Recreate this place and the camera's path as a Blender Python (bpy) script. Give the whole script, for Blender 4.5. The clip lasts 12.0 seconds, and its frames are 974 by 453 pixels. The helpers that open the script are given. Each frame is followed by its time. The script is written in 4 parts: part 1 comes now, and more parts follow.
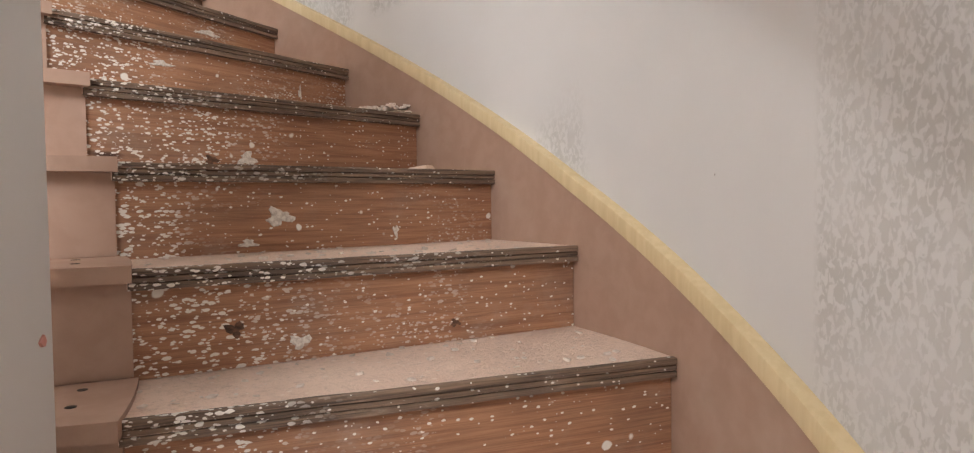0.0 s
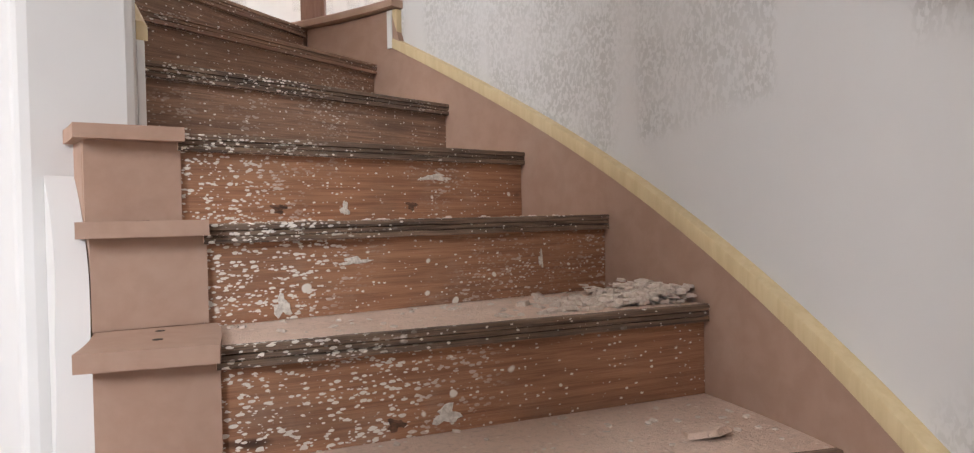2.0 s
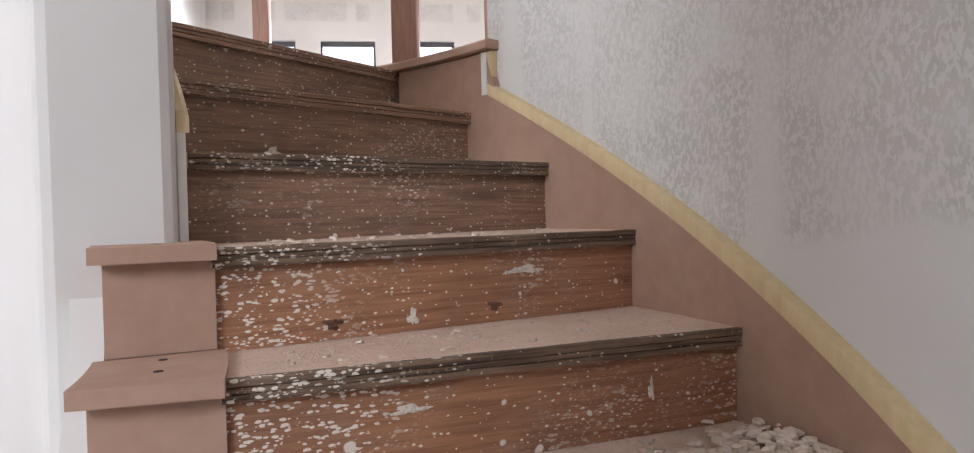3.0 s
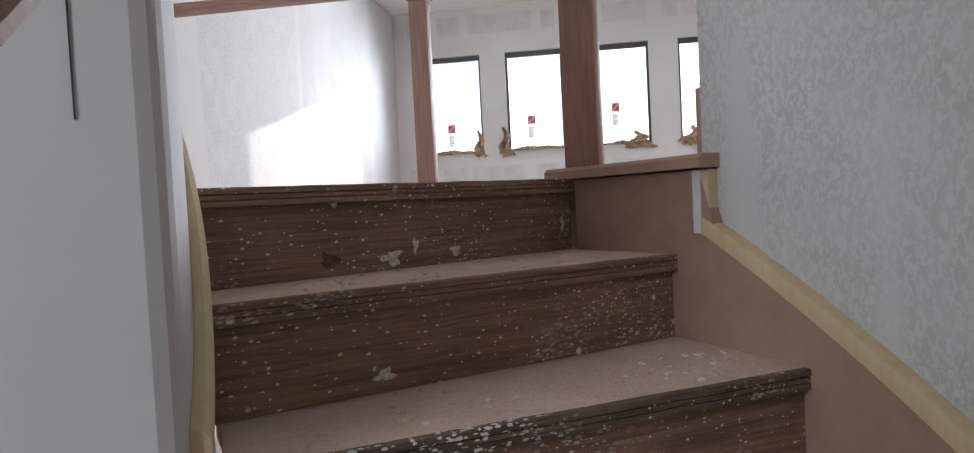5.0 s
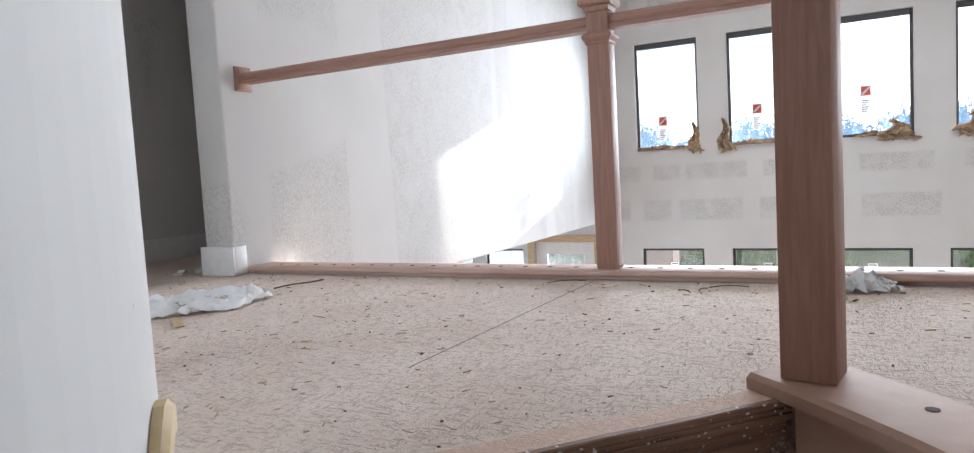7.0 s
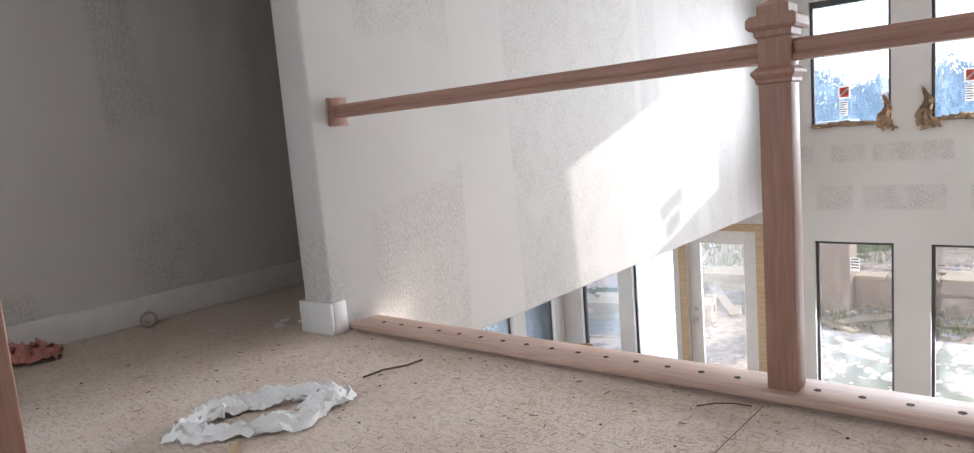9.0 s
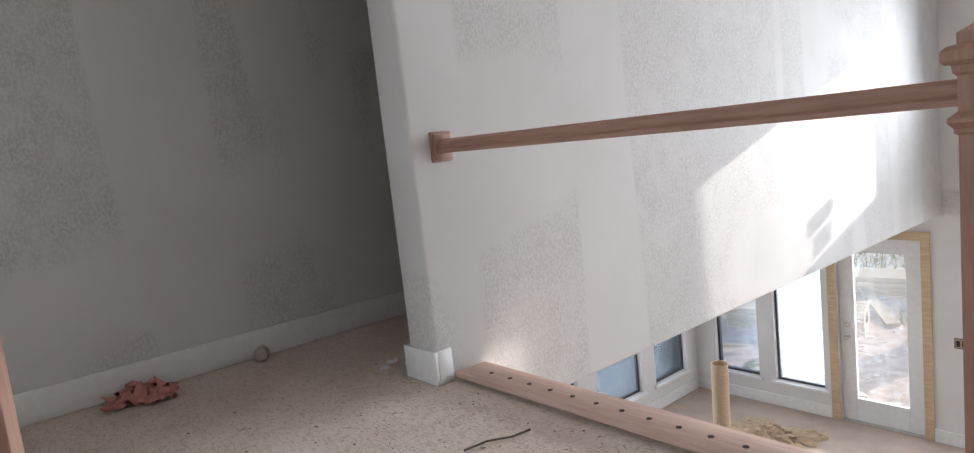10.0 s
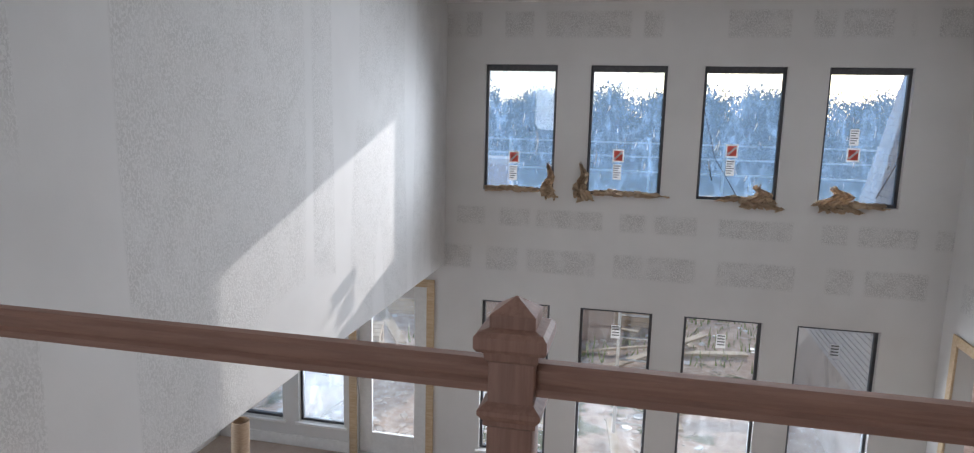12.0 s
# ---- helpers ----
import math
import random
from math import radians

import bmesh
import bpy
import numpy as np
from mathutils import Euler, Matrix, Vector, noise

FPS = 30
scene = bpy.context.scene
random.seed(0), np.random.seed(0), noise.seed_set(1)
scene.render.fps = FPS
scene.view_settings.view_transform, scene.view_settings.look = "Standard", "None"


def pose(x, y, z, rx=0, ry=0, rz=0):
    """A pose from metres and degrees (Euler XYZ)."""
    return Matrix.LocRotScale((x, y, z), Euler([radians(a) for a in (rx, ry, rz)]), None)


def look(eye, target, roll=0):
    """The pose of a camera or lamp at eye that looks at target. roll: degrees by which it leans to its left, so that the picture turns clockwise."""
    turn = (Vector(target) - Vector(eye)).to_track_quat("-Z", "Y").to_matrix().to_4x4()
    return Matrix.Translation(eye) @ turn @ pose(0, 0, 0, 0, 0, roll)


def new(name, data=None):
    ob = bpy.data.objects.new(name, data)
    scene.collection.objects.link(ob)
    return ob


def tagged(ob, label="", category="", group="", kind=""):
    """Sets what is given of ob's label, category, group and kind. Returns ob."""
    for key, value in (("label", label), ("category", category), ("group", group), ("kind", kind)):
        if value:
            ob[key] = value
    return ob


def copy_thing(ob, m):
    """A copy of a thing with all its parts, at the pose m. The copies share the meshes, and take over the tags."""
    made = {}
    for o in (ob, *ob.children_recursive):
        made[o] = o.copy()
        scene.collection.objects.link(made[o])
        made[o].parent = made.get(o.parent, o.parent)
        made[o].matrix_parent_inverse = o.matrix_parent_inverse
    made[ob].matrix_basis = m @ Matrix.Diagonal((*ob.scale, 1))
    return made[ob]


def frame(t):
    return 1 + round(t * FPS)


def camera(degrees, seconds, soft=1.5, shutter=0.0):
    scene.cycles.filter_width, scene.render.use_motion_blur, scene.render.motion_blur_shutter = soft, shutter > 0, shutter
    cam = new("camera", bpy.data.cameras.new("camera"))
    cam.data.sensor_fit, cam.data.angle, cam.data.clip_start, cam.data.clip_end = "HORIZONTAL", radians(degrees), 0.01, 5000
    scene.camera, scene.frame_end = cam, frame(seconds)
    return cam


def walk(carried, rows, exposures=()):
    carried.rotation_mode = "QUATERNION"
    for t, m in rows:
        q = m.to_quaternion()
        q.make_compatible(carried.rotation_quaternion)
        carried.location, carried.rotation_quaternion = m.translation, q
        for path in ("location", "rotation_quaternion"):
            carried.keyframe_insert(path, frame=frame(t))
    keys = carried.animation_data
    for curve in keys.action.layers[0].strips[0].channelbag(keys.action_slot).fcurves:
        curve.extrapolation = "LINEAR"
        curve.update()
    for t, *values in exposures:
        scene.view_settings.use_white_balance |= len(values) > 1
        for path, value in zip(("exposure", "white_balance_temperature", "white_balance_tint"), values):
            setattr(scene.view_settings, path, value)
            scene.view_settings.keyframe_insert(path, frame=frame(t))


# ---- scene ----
cam = camera(70.6, 12.0, soft=1.2)

PATH = [
    (0, (-0.566, -3.143, -1.159), (0.77, -1.657, -1.232), -0.7),
    (0.5, (-0.422, -2.976, -1.008), (0.709, -1.328, -1.074), -1.0),
    (1, (-0.278, -2.899, -0.891), (0.586, -1.097, -0.943), -1.4),
    (1.5, (-0.216, -2.825, -0.795), (0.459, -0.943, -0.83), -1.1),
    (2, (-0.157, -2.636, -0.715), (0.449, -0.73, -0.747), -1.3),
    (2.5, (-0.063, -2.494, -0.598), (0.429, -0.556, -0.64), -1.4),
    (3, (-0.004, -2.364, -0.49), (0.243, -0.379, -0.532), -1.4),
    (4.8, (0.084, -1.81, -0.075), (-0.196, 0.169, -0.152), -2.6),
    (5, (0.052, -1.738, -0.047), (-0.262, 0.235, -0.119), -2.9),
    (5.5, (0.008, -1.625, 0.118), (-0.397, 0.332, 0.039), -2.6),
    (6, (0.071, -1.473, 0.138), (-0.516, 0.436, 0.044), -2.6),
    (6.5, (0.084, -1.339, 0.276), (-0.676, 0.507, 0.155), -2.8),
    (8.5, (-0.073, -0.729, 0.638), (-1.267, 0.86, 0.414), -4.5),
    (9, (-0.136, -0.613, 0.766), (-1.402, 0.914, 0.508), -4.7),
    (9.5, (-0.211, -0.449, 0.87), (-1.66, 0.904, 0.609), -6.1),
    (10, (-0.286, -0.354, 0.933), (-1.81, 0.916, 0.678), -6.3),
    (10.5, (-0.413, -0.215, 1.076), (-1.856, 1.143, 0.803), -5.1),
    (11, (-0.45, -0.054, 1.138), (-1.591, 1.563, 0.849), -2.3),
    (11.5, (-0.461, 0.078, 1.291), (-1.224, 1.903, 0.991), -0.3),
    (12, (-0.489, 0.147, 1.358), (-0.913, 2.074, 1.03), 1.4),
]
walk(cam, [(t, look(eye, target, roll)) for t, eye, target, roll in PATH], exposures=[(0, 2.33, 7150, 16), (1.5, 2.1, 6950, 16), (3, 1.8, 6650, 16), (4.8, 0.85, 6250, 13), (6.5, 1.08, 6150, 12), (8.5, 1.0, 6500, 13), (9.5, 0.8, 6450, 13), (10.5, 0.68, 6300, 12), (11.5, 0.1, 6150, 12), (12, 0.05, 6150, 12)])

# ---- light ----
world = bpy.data.worlds.new("sky")
scene.world = world
world.use_nodes = True
SUN_ELEV, SUN_AZ = radians(16.3), math.atan2(1.0, 3.75)
wn = world.node_tree.nodes
wn.clear()
sky = wn.new("ShaderNodeTexSky")
sky.sky_type, sky.sun_disc = "NISHITA", False
sky.sun_elevation, sky.sun_rotation = SUN_ELEV, SUN_AZ
sky.dust_density, sky.air_density = 0.4, 0.8
wbg = wn.new("ShaderNodeBackground")
wbg.inputs["Strength"].default_value = 0.15
wout = wn.new("ShaderNodeOutputWorld")
world.node_tree.links.new(sky.outputs[0], wbg.inputs[0])
world.node_tree.links.new(wbg.outputs[0], wout.inputs[0])
sun = new("sun", bpy.data.lights.new("sun", "SUN"))
sun.data.energy, sun.data.angle, sun.data.color = 4.0, radians(0.53), (1.0, 0.95, 0.88)
sun.matrix_world = look((20, 70, 20), (19, 66.25, 18.865))


def sky_lamp(x, y, z, w, h, power, aim):
    # area lamp standing in for daylight at an opening
    lamp = new("daylight_fill", bpy.data.lights.new("daylight_fill", "AREA"))
    lamp.data.shape, lamp.data.size, lamp.data.size_y, lamp.data.energy = "RECTANGLE", w, h, power
    lamp.data.color = (0.86, 0.93, 1.0)
    lamp.matrix_world = look((x, y, z), aim)
    return lamp


DAY = 0.68
for k, wx in enumerate((-1.68, -0.645, 0.41, 1.447)):
    sky_lamp(wx, 6.995, 1.2, 0.66, 1.15, 30 * DAY, (wx, 4.0, 1.05)).data.spread = radians(100)
    sky_lamp(wx, 7.03, -1.43, 0.66, 1.55, 26 * DAY, (wx, 2.5, -2.6))
sky_lamp(-3.6, 7.3, -1.4, 1.6, 1.6, 40 * DAY, (-3.6, 0, -1.7))
sky_lamp(-5.45, 4.9, -1.4, 3.0, 1.6, 60 * DAY, (0, 4.9, -1.7))
# unseen fill lamp added behind the stairs to brighten treads and risers
sky_lamp(-3.2, -5.12, 1.5, 2.3, 1.4, 76, (0.0, -1.6, -1.6))


# ---- materials ----
def mat(name, rough=0.6, metal=0.0):
    m = bpy.data.materials.new(name)
    m.use_nodes = True
    b = m.node_tree.nodes["Principled BSDF"]
    b.inputs["Roughness"].default_value, b.inputs["Metallic"].default_value = rough, metal
    return m, m.node_tree.nodes, m.node_tree.links, b


def coords(n, l, kind="Object", scale=(1, 1, 1), rnd=0.0):
    tc = n.new("ShaderNodeTexCoord")
    mp = n.new("ShaderNodeMapping")
    mp.inputs["Scale"].default_value = scale
    l.new(tc.outputs[kind], mp.inputs["Vector"])
    if rnd:
        oi = n.new("ShaderNodeObjectInfo")
        mu = n.new("ShaderNodeMath")
        mu.operation = "MULTIPLY"
        mu.inputs[1].default_value = rnd
        l.new(oi.outputs["Random"], mu.inputs[0])
        cb = n.new("ShaderNodeCombineXYZ")
        for i in range(3):
            l.new(mu.outputs[0], cb.inputs[i])
        l.new(cb.outputs[0], mp.inputs["Location"])
    return mp.outputs[0]


def noise_tex(n, l, vec, scale, detail=4.0, rough=0.55, distort=0.0):
    t = n.new("ShaderNodeTexNoise")
    for key, v in (("Scale", scale), ("Detail", detail), ("Roughness", rough), ("Distortion", distort)):
        t.inputs[key].default_value = v
    l.new(vec, t.inputs["Vector"])
    return t.outputs["Fac"]


def step(n, l, fac, lo, hi, a=0.0, b=1.0):
    r = n.new("ShaderNodeMapRange")
    r.interpolation_type = "SMOOTHSTEP"
    for key, v in (("From Min", lo), ("From Max", hi), ("To Min", a), ("To Max", b)):
        r.inputs[key].default_value = v
    l.new(fac, r.inputs["Value"])
    return r.outputs[0]


def calc(n, l, op, a, b):
    m = n.new("ShaderNodeMath")
    m.operation = op
    for i, v in enumerate((a, b)):
        if isinstance(v, (int, float)):
            m.inputs[i].default_value = v
        else:
            l.new(v, m.inputs[i])
    return m.outputs[0]


def blend(n, l, fac, a, b):
    x = n.new("ShaderNodeMix")
    x.data_type = "RGBA"
    for sock, v in ((x.inputs[0], fac), (x.inputs[6], a), (x.inputs[7], b)):
        if isinstance(v, (int, float)):
            sock.default_value = v
        elif isinstance(v, tuple):
            sock.default_value = (*v, 1.0)
        else:
            l.new(v, sock)
    return x.outputs[2]


def relief(n, l, b, height, strength=0.3, dist=0.01):
    bp = n.new("ShaderNodeBump")
    bp.inputs["Strength"].default_value, bp.inputs["Distance"].default_value = strength, dist
    l.new(height, bp.inputs["Height"])
    l.new(bp.outputs[0], b.inputs["Normal"])


def splats(n, l, vec, scale, big, soft=0.06):
    # drops of paint: one drop a cell, of random size, thickest where a broad noise is high
    w = noise_tex(n, l, vec, scale * 0.8, 2.0)
    off = n.new("ShaderNodeVectorMath")
    off.operation = "SCALE"
    off.inputs["Scale"].default_value = 0.5 / scale
    cb = n.new("ShaderNodeCombineXYZ")
    l.new(w, cb.inputs[0])
    l.new(w, cb.inputs[2])
    l.new(cb.outputs[0], off.inputs[0])
    ad = n.new("ShaderNodeVectorMath")
    l.new(vec, ad.inputs[0])
    l.new(off.outputs[0], ad.inputs[1])
    v = n.new("ShaderNodeTexVoronoi")
    v.inputs["Scale"].default_value = scale
    v.inputs["Randomness"].default_value = 1.0
    l.new(ad.outputs[0], v.inputs["Vector"])
    sp = n.new("ShaderNodeSeparateColor")
    l.new(v.outputs["Color"], sp.inputs[0])
    rad = calc(n, l, "MULTIPLY", calc(n, l, "POWER", sp.outputs[0], 2.5), big)
    return step(n, l, calc(n, l, "SUBTRACT", rad, v.outputs["Distance"]), 0.0, soft)


def old_wood(name, dark, light, paint=1.0, grimy=0.5, lean=0.30):
    # old boards, spattered with white paint, most of it towards the open side
    m, n, l, b = mat(name, 0.72)
    v = coords(n, l, rnd=37.0)
    grain = noise_tex(n, l, coords(n, l, scale=(1.2, 14, 26), rnd=37.0), 4.0, 6.0, 0.62, 0.4)
    fine = noise_tex(n, l, coords(n, l, scale=(2, 60, 150), rnd=11.0), 5.0, 3.0)
    tone = calc(n, l, "ADD", calc(n, l, "MULTIPLY", grain, 0.6), calc(n, l, "MULTIPLY", fine, 0.4))
    col = blend(n, l, step(n, l, tone, 0.34, 0.66), dark, light)
    grime = step(n, l, noise_tex(n, l, coords(n, l, scale=(1, 1, 3), rnd=71.0), 3.0, 5.0), 0.46, 0.72)
    col = blend(n, l, calc(n, l, "MULTIPLY", grime, grimy), col, (0.085, 0.06, 0.047))
    knots = step(n, l, noise_tex(n, l, coords(n, l, scale=(3, 3, 6), rnd=91.0), 1.8, 1.0), 0.79, 0.84)
    col = blend(n, l, knots, col, (0.06, 0.028, 0.016))
    sx = n.new("ShaderNodeSeparateXYZ")
    tc = n.new("ShaderNodeTexCoord")
    l.new(tc.outputs["Object"], sx.inputs[0])
    side = step(n, l, sx.outputs[0], 0.5, -0.05)
    patch = noise_tex(n, l, v, 3.2, 2.0)
    thick = step(n, l, calc(n, l, "ADD", calc(n, l, "MULTIPLY", side, lean), patch), 0.50, 0.78)
    tilt = n.new("ShaderNodeMapping")
    tilt.inputs["Rotation"].default_value = (0, radians(-24), 0)
    tilt.inputs["Scale"].default_value = (0.62, 1, 1.35)
    l.new(v, tilt.inputs["Vector"])
    s0 = splats(n, l, tilt.outputs[0], 150.0, 0.75)
    s1 = splats(n, l, tilt.outputs[0], 82.0, 0.43)
    s2 = splats(n, l, coords(n, l, scale=(1, 1, 1.6), rnd=17.0), 86.0, 0.37)
    s3 = splats(n, l, v, 19.0, 0.20)
    heavy = calc(n, l, "MULTIPLY", calc(n, l, "MAXIMUM", s0, s1), thick)
    drops = calc(n, l, "MAXIMUM", heavy, calc(n, l, "MAXIMUM", s2, s3))
    smear = step(n, l, noise_tex(n, l, coords(n, l, scale=(6, 6, 9), rnd=53.0), 2.2, 8.0, 0.72), 0.665, 0.73)
    drops = calc(n, l, "MULTIPLY", calc(n, l, "MAXIMUM", drops, calc(n, l, "MULTIPLY", smear, 0.6)), paint)
    dusty = step(n, l, noise_tex(n, l, v, 9.0, 6.0, 0.7), 0.5, 0.8, 0.0, 0.3)
    col = blend(n, l, dusty, col, (0.42, 0.33, 0.27))
    col = blend(n, l, drops, col, (0.76, 0.71, 0.64))
    l.new(col, b.inputs["Base Color"])
    relief(n, l, b, calc(n, l, "ADD", calc(n, l, "MULTIPLY", tone, 0.4), drops), 0.3, 0.003)
    return m


def dust_floor(name, base, alt, speck, fibre=0.12):
    m, n, l, b = mat(name, 0.92)
    v = coords(n, l)
    broad = noise_tex(n, l, v, 3.0, 5.0, 0.6)
    fine = noise_tex(n, l, v, 85.0, 6.0, 0.75)
    col = blend(n, l, step(n, l, broad, 0.32, 0.68), base, alt)
    col = blend(n, l, step(n, l, fine, 0.50, 0.70, 0.0, 0.4), col, (0.34, 0.24, 0.18))
    fl1 = noise_tex(n, l, coords(n, l, scale=(26, 110, 60)), 1.0, 2.0, 0.6, 0.6)
    fl2 = noise_tex(n, l, coords(n, l, scale=(120, 30, 60)), 1.0, 2.0, 0.6, 0.6)
    flakes = calc(n, l, "MAXIMUM", step(n, l, fl1, 0.56, 0.64), step(n, l, fl2, 0.57, 0.65))
    col = blend(n, l, calc(n, l, "MULTIPLY", flakes, fibre), col, (0.36, 0.26, 0.20))
    chips = splats(n, l, coords(n, l, scale=(1, 1, 1)), 60.0, 0.30)
    col = blend(n, l, calc(n, l, "MULTIPLY", chips, 0.55), col, speck)
    dark = splats(n, l, coords(n, l, scale=(1.3, 0.6, 1)), 27.0, 0.085)
    col = blend(n, l, calc(n, l, "MULTIPLY", dark, 0.45), col, (0.16, 0.11, 0.08))
    l.new(col, b.inputs["Base Color"])
    relief(n, l, b, calc(n, l, "SUBTRACT", calc(n, l, "ADD", fine, calc(n, l, "MULTIPLY", chips, 0.6)), calc(n, l, "MULTIPLY", flakes, fibre * 1.6)), 0.8, 0.008)
    return m


def drywall(name, bands=(), bare=(0.515, 0.50, 0.475), mud=0.66):
    # joint compound over grey paper: worm-like roller texture left bare in upright strips or in taped bands
    m, n, l, b = mat(name, 0.88)
    v = coords(n, l)
    if bands:
        sp = n.new("ShaderNodeSeparateXYZ")
        l.new(v, sp.inputs[0])
        mask = None
        for z0, h in bands:
            d = calc(n, l, "ABSOLUTE", calc(n, l, "SUBTRACT", sp.outputs[2], z0), 0.0)
            one = step(n, l, calc(n, l, "SUBTRACT", h, d), -0.01, 0.03)
            gaps = step(n, l, noise_tex(n, l, coords(n, l, scale=(1, 1, 0.02)), 2.1 + z0 * 0.3, 1.0), 0.44, 0.48)
            one = calc(n, l, "MULTIPLY", one, gaps)
            mask = one if mask is None else calc(n, l, "MAXIMUM", mask, one)
    else:
        streak = noise_tex(n, l, coords(n, l, scale=(1.0, 1.0, 0.10)), 2.6, 1.0, 0.4)
        rows = noise_tex(n, l, coords(n, l, scale=(0.35, 0.35, 1.0)), 1.1, 0.0)
        mask = calc(n, l, "MULTIPLY", step(n, l, streak, 0.43, 0.47), step(n, l, rows, 0.34, 0.40))
    worm = noise_tex(n, l, coords(n, l, scale=(1, 1, 0.7)), 105.0, 2.0, 0.5, 0.6)
    worms = step(n, l, worm, 0.44, 0.58)
    thin = step(n, l, noise_tex(n, l, v, 7.0, 3.0), 0.3, 0.65, 0.35, 1.0)
    broad = noise_tex(n, l, v, 1.3, 4.0)
    base = blend(n, l, step(n, l, broad, 0.3, 0.7), (mud, mud * 0.977, mud * 0.947), (mud * 0.925, mud * 0.90, mud * 0.87))
    grey = blend(n, l, worms, bare, (0.64, 0.625, 0.605))
    col = blend(n, l, calc(n, l, "MULTIPLY", mask, thin), base, grey)
    dots = splats(n, l, v, 3.6, 0.017, 0.008)
    col = blend(n, l, dots, col, (0.20, 0.16, 0.13))
    l.new(col, b.inputs["Base Color"])
    h = calc(n, l, "ADD", calc(n, l, "MULTIPLY", calc(n, l, "MULTIPLY", worms, mask), 0.8),
             calc(n, l, "MULTIPLY", noise_tex(n, l, v, 60.0, 3.0), 0.25))
    relief(n, l, b, h, 0.22, 0.003)
    return m


def grained(name, a, c, rough, scale, wear=(0.5, 0.4, 0.33), amount=0.12, bump=0.12, kind="Object"):
    m, n, l, b = mat(name, rough)
    g = noise_tex(n, l, coords(n, l, kind, scale, rnd=23.0), 6.0, 6.0, 0.6, 0.3)
    s = noise_tex(n, l, coords(n, l, kind), 2.3, 5.0)
    col = blend(n, l, step(n, l, g, 0.35, 0.65), a, c)
    col = blend(n, l, step(n, l, s, 0.5, 0.75, 0.0, amount * 3), col, wear)
    l.new(col, b.inputs["Base Color"])
    relief(n, l, b, g, bump, 0.003)
    return m


RISER = old_wood("old_riser_wood", (0.25, 0.108, 0.056), (0.44, 0.222, 0.122), 1.0, 0.36)
NOSE = old_wood("stained_nosing", (0.05, 0.031, 0.021), (0.26, 0.168, 0.11), 1.0, 0.5, 0.42)
DARKRISER = old_wood("weathered_riser_wood", (0.15, 0.084, 0.055), (0.34, 0.20, 0.13), 0.9, 0.45, -0.05)
TREAD = dust_floor("dusty_tread", (0.80, 0.605, 0.485), (0.70, 0.505, 0.395), (0.84, 0.73, 0.63))
LANDING = dust_floor("dusty_subfloor", (0.76, 0.62, 0.52), (0.83, 0.71, 0.62), (0.86, 0.79, 0.71), 0.38)
SLAB = dust_floor("dusty_slab", (0.50, 0.40, 0.33), (0.42, 0.33, 0.27), (0.62, 0.55, 0.48))
MDF = grained("raw_mdf", (0.375, 0.232, 0.168), (0.41, 0.262, 0.193), 0.75, (3, 3, 3), (0.52, 0.40, 0.32), 0.14, 0.05)
PINE = grained("pine_moulding", (0.60, 0.46, 0.26), (0.66, 0.52, 0.31), 0.6, (8, 8, 1), (0.70, 0.60, 0.42), 0.1, 0.05)
OAK = grained("raw_oak", (0.285, 0.152, 0.108), (0.355, 0.197, 0.143), 0.6, (1, 14, 14), (0.30, 0.18, 0.13), 0.1, 0.12)
CURBWOOD = grained("planed_board", (0.46, 0.30, 0.235), (0.54, 0.38, 0.31), 0.6, (1, 14, 14), (0.45, 0.32, 0.25), 0.1, 0.06)
OAKV = grained("raw_oak_upright", (0.285, 0.152, 0.108), (0.355, 0.197, 0.143), 0.6, (14, 14, 1), (0.30, 0.18, 0.13), 0.1, 0.12)
WALL = drywall("drywall_mud")
PLAINWALL = drywall("drywall_smooth", ((9.0, 0.1),))
WALLSOFT = drywall("drywall_skimmed", (), (0.535, 0.52, 0.50))
WALLFAR = drywall("drywall_taped", ((2.21, 0.13), (0.31, 0.10), (-0.13, 0.13)), (0.46, 0.445, 0.43))
CEILMUD = drywall("ceiling_mud", ((9.0, 0.1),), mud=0.80)
WHITE = grained("white_primer", (0.72, 0.71, 0.69), (0.77, 0.76, 0.74), 0.55, (3, 3, 3), (0.60, 0.57, 0.53), 0.1, 0.04)
BRONZE = grained("dark_window_frame", (0.05, 0.05, 0.055), (0.075, 0.075, 0.08), 0.45, (5, 5, 5), (0.12, 0.11, 0.10), 0.1, 0.02)
BLACK = grained("black_metal", (0.012, 0.012, 0.013), (0.02, 0.02, 0.021), 0.4, (9, 9, 9), (0.03, 0.03, 0.03), 0.1, 0.02)
HOLE = grained("drilled_hole", (0.03, 0.02, 0.015), (0.05, 0.03, 0.02), 0.9, (9, 9, 9), (0.02, 0.02, 0.02), 0.1, 0.0)
RUBBLE = grained("plaster_rubble", (0.62, 0.50, 0.41), (0.76, 0.66, 0.58), 0.9, (20, 20, 20), (0.45, 0.35, 0.28), 0.3, 0.4)
INK = grained("black_print", (0.03, 0.03, 0.03), (0.05, 0.05, 0.05), 0.6, (5, 5, 5), (0.05, 0.05, 0.05), 0.1, 0.0)
SPLASH = grained("dried_plaster", (0.52, 0.46, 0.40), (0.78, 0.73, 0.66), 0.8, (22, 22, 22), (0.42, 0.33, 0.27), 0.25, 0.4)
